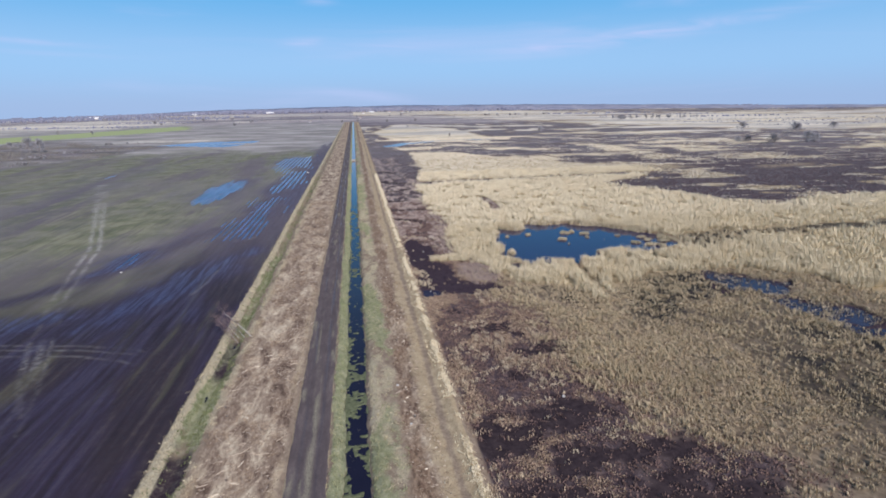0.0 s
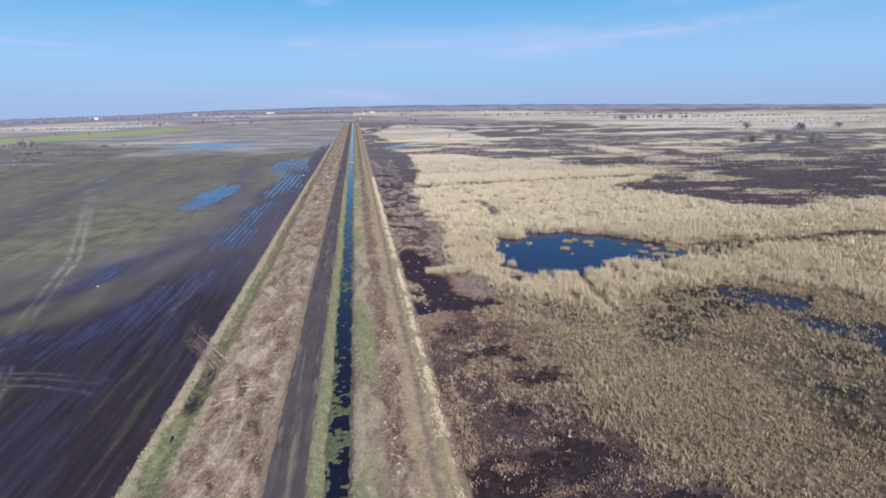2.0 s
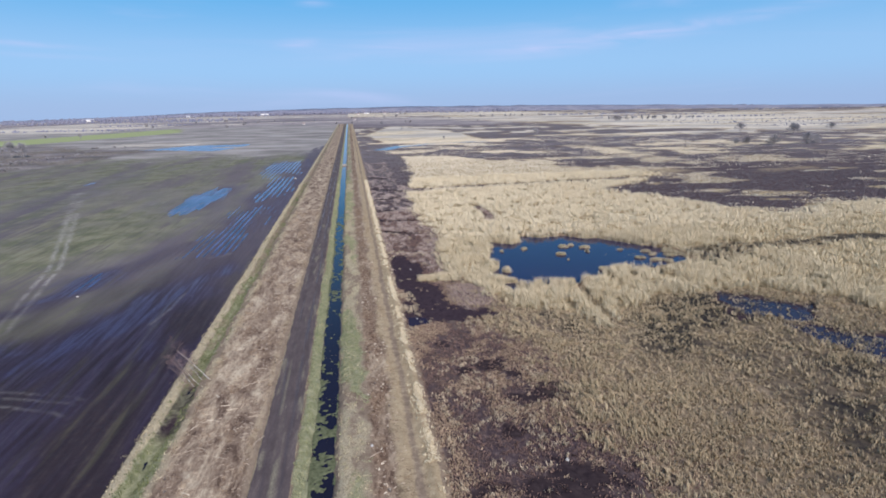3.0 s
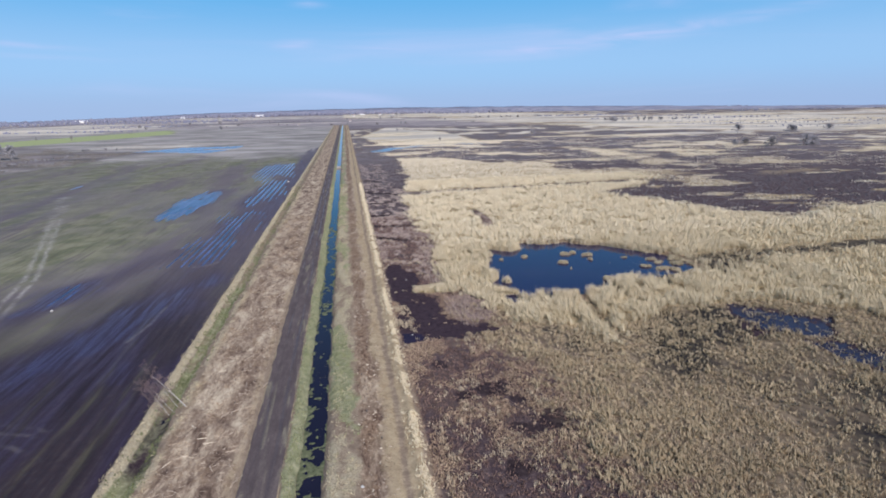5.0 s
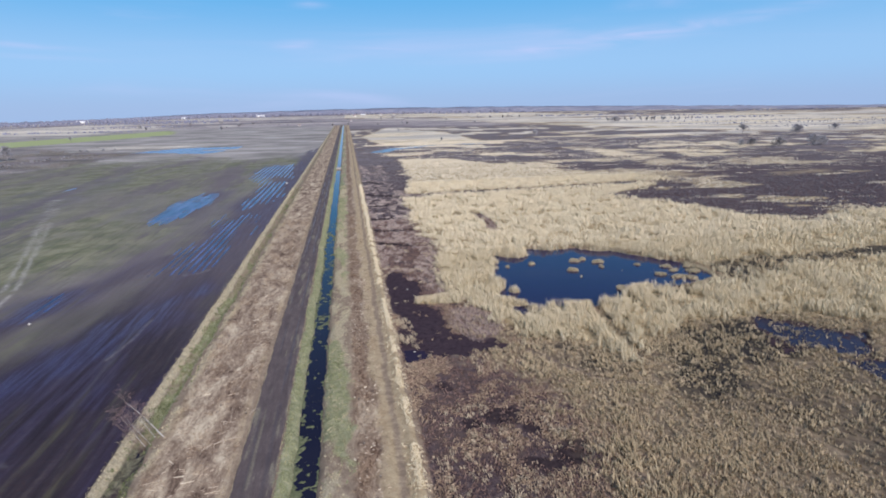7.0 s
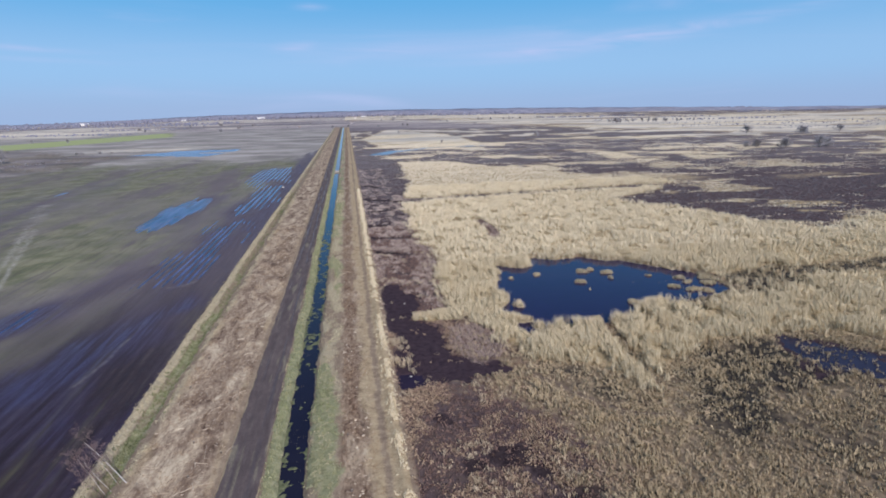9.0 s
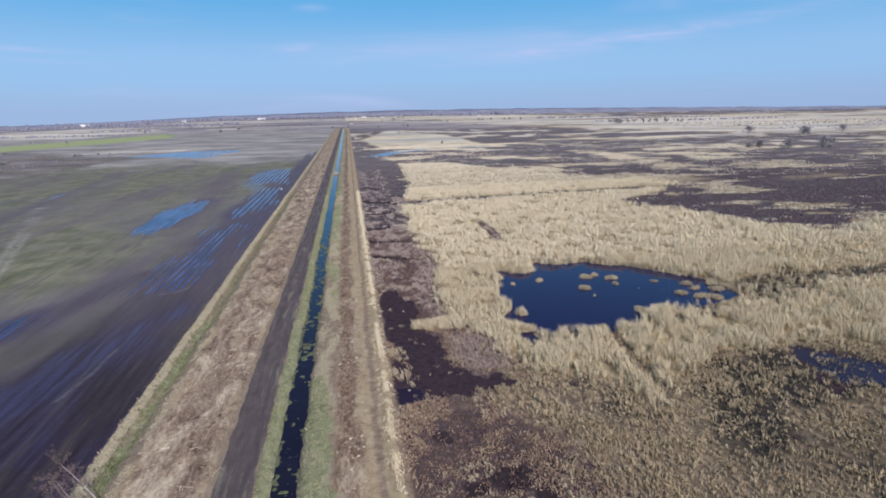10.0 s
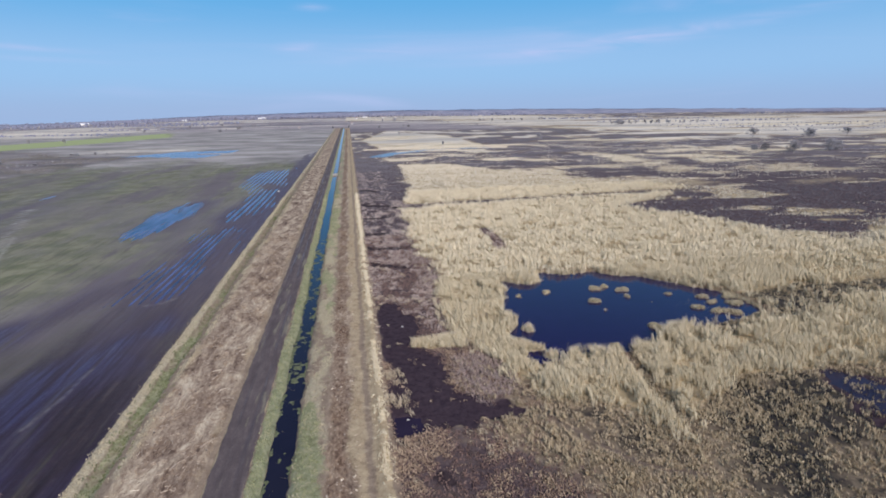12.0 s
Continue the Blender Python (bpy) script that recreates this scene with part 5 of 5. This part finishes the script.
# leaning birches over the field ditch
def birches():
    rnd = random.Random(5)
    top = tagged(new("birch_tree"), "half fallen white birch leaning over the field ditch", "tree")
    bm = bmesh.new()
    trunk = [(0, 0, 0.0), (-1.25, 0.8, 1.05), (-2.55, 1.65, 2.05), (-3.9, 2.55, 3.0), (-5.3, 3.4, 3.8)]
    tube(bm, trunk, 0.07, 0.022, 7)
    part("trunk", bm, BIRCH, top, "white birch bark")
    tips = []
    for k in range(7):
        p = Vector(trunk[2 + k % 3])
        br = limb(rnd, p, (rnd.uniform(-1, 0.1), rnd.uniform(-0.1, 1), 0.7), rnd.uniform(1.0, 2.2), 0.3, 4)
        bm = bmesh.new()
        tube(bm, br, 0.03, 0.008, 4)
        part("limb", bm, BARK, top)
        tips += br[1:]
    twigs("crown", tips, 9, 0.7, BIRCH_TWIG, top, rnd, 0.016)
    at(top, -18.9, 93.6)
    for k, (x, y, lx, ly, h) in enumerate([(-20.4, 93.0, -0.85, 0.45, 5.8), (-20.9, 93.6, -0.80, 0.35, 6.2), (-21.2, 93.2, -0.72, 0.50, 5.4), (-21.0, 92.4, -0.90, 0.40, 5.4), (-20.3, 94.4, -0.75, 0.55, 5.0)]):
        top = tagged(new("birch_sapling"), "thin leaning birch sapling with reddish bare twigs", "tree", "birch saplings by the ditch")
        bm = bmesh.new()
        st = limb(rnd, (0, 0, -0.1), (lx, ly, 0.8), h, 0.06, 6)
        tube(bm, st, 0.035, 0.010, 5)
        part("trunk", bm, BRUSH if k % 2 else BIRCH, top)
        bm, tips = bmesh.new(), []
        for j in range(10):
            p = st[2 + j % 5]
            br = limb(rnd, p, (rnd.uniform(-1, 1), rnd.uniform(-1, 1), 0.9), rnd.uniform(0.6, 1.3), 0.25, 3)
            tube(bm, br, 0.014, 0.005, 3)
            tips += br[1:]
        part("limbs", bm, BARK, top)
        twigs("crown", tips, 8, 0.55, BIRCH_TWIG, top, rnd, 0.014)
        at(top, x, y)


birches()


def branch(x, y, turn, length, r, label, forks=2, seed=0):
    """A cut branch lying on the ground, with side shoots."""
    rnd = random.Random(seed)
    top = tagged(new("fallen_branch"), label, "branch", "fallen branches")
    bm = bmesh.new()
    pts = [(0, 0, r * 0.6), (length * 0.35, 0.06 * length, r * 1.2), (length * 0.7, 0.02 * length, r * 1.0), (length, -0.05 * length, r * 0.7)]
    tube(bm, pts, r, r * 0.45, 6)
    part("stem", bm, WOOD, top)
    bm = bmesh.new()
    for k in range(forks):
        p = Vector(pts[1]).lerp(Vector(pts[2]), rnd.random())
        s = rnd.choice((-1, 1))
        tube(bm, [p, p + Vector((0.16 * length, s * 0.10 * length, r)), p + Vector((0.28 * length, s * 0.2 * length, r * 0.3))], r * 0.5, r * 0.2, 4)
    part("side_shoot", bm, WOOD, top)
    at(top, x, y, turn)


for n, (bx_, by_, bt, bl, br_) in enumerate([(-12.0, 90.5, 20, 3.6, 0.07), (-10.5, 111.0, 55, 2.6, 0.08), (-13.0, 107.0, 62, 2.2, 0.07), (-15.0, 121.0, 70, 1.6, 0.07), (-9.0, 74.0, 65, 2.4, 0.05),
                                            (5.6, 69.0, 25, 4.0, 0.05), (-8.6, 97.0, 70, 1.8, 0.06), (-16.0, 75.0, -30, 2.0, 0.05), (-12.5, 63.0, 100, 1.7, 0.06), (0.2, 105.5, 10, 2.2, 0.05), (-0.4, 62.0, 160, 2.0, 0.06),
                                            (-0.3, 131.0, 15, 2.4, 0.05), (-11.0, 140.0, 45, 2.2, 0.07), (-14.0, 160.0, 15, 2.6, 0.07)]):
    branch(bx_, by_, bt, bl, br_, "bleached branch lying on cleared peat" if abs(bx_) > 2 else "bleached branch caught in the canal weed", seed=n)


def stump(x, y, r, h, seed):
    rnd = random.Random(seed)
    top = tagged(new("tree_stump"), "pale freshly cut birch stump on cleared ground", "stump", "cut stumps")
    bm = bmesh.new()
    tube(bm, [(0, 0, -0.1), (0.02, 0, h * 0.5), (rnd.uniform(-0.05, 0.05), 0.03, h)], r * 1.25, r, 8)
    part("bark", bm, BARK, top)
    bm = bmesh.new()
    tube(bm, [(0, 0.02, h * 0.96), (0, 0.03, h + 0.02)], r * 0.9, r * 0.85, 8)
    part("cut_face", bm, WOOD, top, "pale cut wood")
    at(top, x, y, rnd.uniform(0, 360))


rs = random.Random(8)
for n in range(18):
    stump(rs.uniform(-18.3, -8.6), 46 + 130 * rs.random() ** 1.3, rs.uniform(0.08, 0.15), rs.uniform(0.12, 0.3), n)
for n in range(6):
    stump(rs.uniform(6.4, 9.6), 46 + 100 * rs.random(), rs.uniform(0.09, 0.16), rs.uniform(0.12, 0.3), 50 + n)

# pale stones and lumps that catch the light
def stone(x, y, r, label, seed):
    rnd = random.Random(seed)
    bm = bmesh.new()
    bmesh.ops.create_icosphere(bm, subdivisions=2, radius=r)
    for v in bm.verts:
        v.co *= rnd.uniform(0.8, 1.15)
        v.co.z = max(v.co.z * 0.75, -0.35 * r)
    me = bpy.data.meshes.new("stone")
    bm.to_mesh(me)
    bm.free()
    me.materials.append(STONE)
    ob = tagged(new("stone", me), label, "stone", "pale stones")
    z = float(surface(np.array([x]), np.array([y]))[0])
    ob.matrix_basis = pose(x, y, z + 0.2 * r, 0, 0, rnd.uniform(0, 360))


STONE = plain("pale_stone", (0.34, 0.32, 0.29), (0.54, 0.52, 0.48), 3.0)
for n, (sx_, sy_, sr_) in enumerate([(-59.9, 142.3, 0.32), (29.5, 64.5, 0.28), (7.0, 61.0, 0.2), (6.0, 71.4, 0.22), (-29.5, 352, 0.7), (19.5, 147, 0.2), (17.0, 113.5, 0.25)]):
    stone(sx_, sy_, sr_, "pale stone lying on wet ploughed soil" if sx_ < -25 else "pale stone lying on dark peat" if sx_ > 14 else "pale stone on the canal bank", n)

# far trees and bushes
TREE_A = at(bare_tree(3, 10.5, 15, "broad bare tree alone on the far bog", twig=0.17, per=9, group="bare trees on the bog"), 541, 683, 0, 1.35)
BUSH_A = at(bare_tree(4, 9, 12, "dark rounded many-stemmed willow bush on the bog", stems=5, per=9, twig=0.16, group="willow bushes"), 464, 488, 0, 1.35)
TREE_B = at(bare_tree(6, 11, 8, "slender bare tree far out on the bog", twig=0.14, group="bare trees on the bog"), 266, 747)
for x, y, a, k in [(581, 634, 40, 1.3), (594, 642, 120, 1.0), (694, 689, 10, 1.1)]:
    put(TREE_A, x, y, a, k)
for x, y, a, k in [(475, 490, 80, 1.0), (422, 485, 150, 1.15), (410, 507, 200, 0.8), (402, 512, 30, 0.7), (690, 1330, 10, 1.6), (705, 1345, 90, 1.4)]:
    put(BUSH_A, x, y, a, k)
rs = random.Random(12)
for n in range(34):
    put(TREE_B, 690 + 230 * rs.random(), 1290 + 110 * rs.random(), rs.uniform(0, 360), rs.uniform(0.5, 1.05))
for n in range(26):
    put(TREE_B if n % 3 else BUSH_A, rs.uniform(-420, 460), rs.choice((1480, 1560, 1900, 2250)) + rs.uniform(-40, 40), rs.uniform(0, 360), rs.uniform(0.4, 0.85))
for n in range(10):
    put(TREE_A, rs.uniform(480, 760), rs.uniform(1900, 2150), rs.uniform(0, 360), rs.uniform(0.8, 1.3))
for x, y, k in [(139, 2096, 1.2), (180, 2062, 1.6), (150, 1420, 1.0), (205, 2300, 1.3), (281, 2944, 1.8), (300, 2900, 1.5), (100, 1010, 0.6), (125, 700, 0.5)]:
    put(TREE_B, x, y, rs.uniform(0, 360), k)
for x, y, a, k in [(-318, 592, 20, 1.45), (-312, 600, 100, 1.3), (-340, 618, 50, 0.8), (-362, 640, 10, 0.8), (-420, 960, 0, 0.8), (-480, 980, 0, 0.7)]:
    put(TREE_B, x, y, a, k)
for n in range(9):
    put(BUSH_A, rs.uniform(-700, -260), rs.uniform(1350, 2100), rs.uniform(0, 360), rs.uniform(0.5, 1.0))
for x0, y0, x1, y1, n in [(-283, 500, -262, 610, 16), (-250, 440, -272, 520, 10), (-292, 690, -255, 716, 6)]:
    for k in range(n):
        u = rs.random()
        put(BUSH_A, x0 + (x1 - x0) * u + rs.uniform(-5, 5), y0 + (y1 - y0) * u + rs.uniform(-4, 4), rs.uniform(0, 360), rs.uniform(0.12, 0.32))

bx, by = scatter(-480, -215, 400, 830, 3.2, lambda x, y: cover("scrub", x, y) * step(fbm(x / 2, y, 16.0, 3, 177), 0.42, 0.62), 31)
blades("scrub_thicket", bx, by, 7, 1.3, 1.3, 0.22, (0, 0), SCRUB_TWIG, "grey leafless scrub over rough fallow ground", "scrub", seed=31)


# distant woodland: belts of rounded, uneven crowns
def woods(name, belts, label, seed):
    rng = np.random.default_rng(seed)
    co, faces, n0 = [], [], 0
    for x0, x1, y0, y1, gap, tall, thin in belts:
        n = int(abs(x1 - x0) / gap)
        x = np.linspace(x0, x1, n) + rng.normal(0, gap, n)
        y = np.interp(x, sorted((x0, x1)), (y0, y1) if x0 < x1 else (y1, y0)) + rng.normal(0, 25, n)
        keep = vnoise(x, y * 0, 260.0, seed) > thin
        for px, py, h in zip(x[keep], y[keep], tall * rng.uniform(0.55, 1.1, n)[keep]):
            r, a = h * rng.uniform(0.45, 0.8), rng.uniform(0, 6.28)
            ring = [(px + r * s * math.cos(a + k * 1.2566), py + r * s * math.sin(a + k * 1.2566), z) for s, z in ((0.8, -2.0), (1.0, h * 0.45), (0.6, h * 0.85)) for k in range(5)]
            fall = 0.02 * max(0.0, -px - 900)
            co += [(qx, qy, qz - fall) for qx, qy, qz in ring + [(px + rng.normal(0, 0.2 * r), py, h * 1.02)]]
            for lv in (0, 5):
                for k in range(5):
                    q = (k + 1) % 5
                    faces += [(n0 + lv + k, n0 + lv + q, n0 + lv + 5 + q), (n0 + lv + k, n0 + lv + 5 + q, n0 + lv + 5 + k)]
            faces += [(n0 + 10 + k, n0 + 10 + (k + 1) % 5, n0 + 15) for k in range(5)]
            n0 += 16
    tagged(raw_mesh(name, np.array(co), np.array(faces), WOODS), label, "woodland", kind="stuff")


woods("far_woods", [(-2400, 3600, 4300, 4300, 9, 22, 0.05), (-1500, 2600, 3650, 3900, 12, 14, 0.42), (-1300, 300, 2500, 2500, 6, 8, 0.50), (-900, 1500, 2200, 2250, 6, 6, 0.58),
                    (-2400, -1000, 2300, 3100, 11, 16, 0.25), (1500, 3600, 2600, 2900, 6, 8, 0.35), (-700, 120, 1720, 1780, 5, 4, 0.52), (-160, 220, 1330, 1420, 5, 4.5, 0.3), (-900, -150, 1400, 1330, 5, 3.5, 0.55), (260, 900, 1560, 1620, 7, 4, 0.5), (1000, 2200, 1500, 1500, 6, 4, 0.5), (620, 1350, 900, 830, 4, 1.7, 0.45), (700, 1600, 1080, 1010, 4, 2.0, 0.40), (560, 1500, 1230, 1180, 5, 2.2, 0.45), (900, 2400, 1900, 1800, 6, 3.5, 0.4)],
      "grey leafless woodland belts along the flat horizon", 31)


def hills():
    """A low wooded rise that closes the view ahead."""
    ang = np.radians(np.linspace(-62, 62, 200))
    rad = np.array([4400.0, 4600.0, 4800.0, 4850.0])
    A, R = np.meshgrid(ang, rad)
    X, Y = R * np.sin(A), R * np.cos(A)
    top = (38 * np.exp(-((A - 0.16) / 0.50) ** 2) + 8) * np.array([0.0, 0.7, 1.0, -0.4])[:, None] + 8 * (vnoise(X, Y, 120, 2) - 0.5) * np.array([0, 1, 1, 0])[:, None]
    top = top - 0.02 * np.clip(-X - 900, 0, None)
    n, k = X.shape
    i = (np.arange(n - 1)[:, None] * k + np.arange(k - 1)[None]).ravel()
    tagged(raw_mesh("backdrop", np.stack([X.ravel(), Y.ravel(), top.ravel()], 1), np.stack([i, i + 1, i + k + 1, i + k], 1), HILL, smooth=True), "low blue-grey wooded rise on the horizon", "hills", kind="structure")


# blue-grey of the distance haze, mixed into the backdrop's own colour
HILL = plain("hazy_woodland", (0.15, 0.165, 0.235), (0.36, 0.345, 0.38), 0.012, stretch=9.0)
hills()


# far farm buildings
ROOF_GREY = plain("pale_sheet_roof", (0.55, 0.55, 0.56), (0.75, 0.75, 0.75), 0.3, 0.6)
ROOF_RED = plain("clay_tile_roof", (0.30, 0.22, 0.20), (0.38, 0.30, 0.27), 0.6)
WALL = plain("rendered_wall", (0.62, 0.60, 0.56), (0.78, 0.76, 0.72), 0.4)
GLASS = plain("dark_window_glass", (0.02, 0.025, 0.03), (0.04, 0.045, 0.05), 0.5, 0.1)


def house(w, d, h, ridge, roof, label, category):
    name = category.replace(" ", "_")
    top = tagged(new(name), label, category, "far farm buildings")
    bm = bmesh.new()
    bmesh.ops.create_cube(bm, size=1, matrix=Matrix.Translation((0, 0, h / 2)) @ Matrix.Diagonal((w, d, h, 1)))
    part("wall", bm, WALL, top)
    bm = bmesh.new()
    e, t = 0.6, 0.4
    for s in (-1, 1):
        pts = [(-w / 2 - e, s * (d / 2 + e), h - 0.2), (w / 2 + e, s * (d / 2 + e), h - 0.2), (w / 2 + e, 0, h + ridge), (-w / 2 - e, 0, h + ridge)]
        lo = [bm.verts.new(p) for p in pts]
        hi = [bm.verts.new((p[0], p[1], p[2] + t)) for p in pts]
        bm.faces.new(hi if s < 0 else hi[::-1])
        for a in range(4):
            bm.faces.new((lo[a], lo[(a + 1) % 4], hi[(a + 1) % 4], hi[a]))
    for x in (-w / 2, w / 2):
        bm.faces.new([bm.verts.new(p) for p in ((x, -d / 2, h), (x, d / 2, h), (x, 0, h + ridge))])
    part("roof", bm, roof, top)
    for k in range(max(2, int(w / 6))):
        bm = bmesh.new()
        bmesh.ops.create_cube(bm, size=1, matrix=Matrix.Translation((-w / 2 + (k + 0.5) * w / max(2, int(w / 6)), -d / 2 - 0.02, h * 0.55)) @ Matrix.Diagonal((1.4, 0.12, 1.5, 1)))
        part("window", bm, GLASS, top)
    return top


BARN = at(house(60, 18, 7, 5, ROOF_GREY, "long white farm hall with a pale roof", "farm hall"), -1500, 3500, 10)
HOUSE = at(house(14, 10, 5, 5, ROOF_RED, "small rendered farmhouse with a red roof", "farmhouse"), 60, 3300, 20)
for x, y, a, k in [(-600, 4150, 5, 0.9), (130, 3900, 0, 0.6), (-1050, 3900, 0, 0.8)]:
    put(BARN, x, y, a, k)
for x, y, a, k in [(-119, 1556, 10, 0.45), (26, 1987, -15, 0.5), (240, 3650, 5, 1.0), (330, 3700, -20, 0.9)]:
    put(HOUSE, x, y, a, k)


# culvert crossing of the canal
def culvert():
    top = tagged(new("culvert"), "concrete culvert pipe under the earth crossing", "culvert")
    bm = bmesh.new()
    bmesh.ops.create_cone(bm, cap_ends=False, segments=16, radius1=0.55, radius2=0.55, depth=6.4, matrix=pose(0, 427, -0.45, 90, 0, 0))
    part("pipe", bm, plain("concrete", (0.3, 0.29, 0.27), (0.45, 0.43, 0.40), 3.0), top)
    for s in (-1, 1):
        bm = bmesh.new()
        bmesh.ops.create_cube(bm, size=1, matrix=Matrix.Translation((0, 427 + s * 3.1, 0.05)) @ Matrix.Diagonal((3.6, 0.25, 0.7, 1)))
        part("headwall", bm, bpy.data.materials["concrete"], top)


culvert()
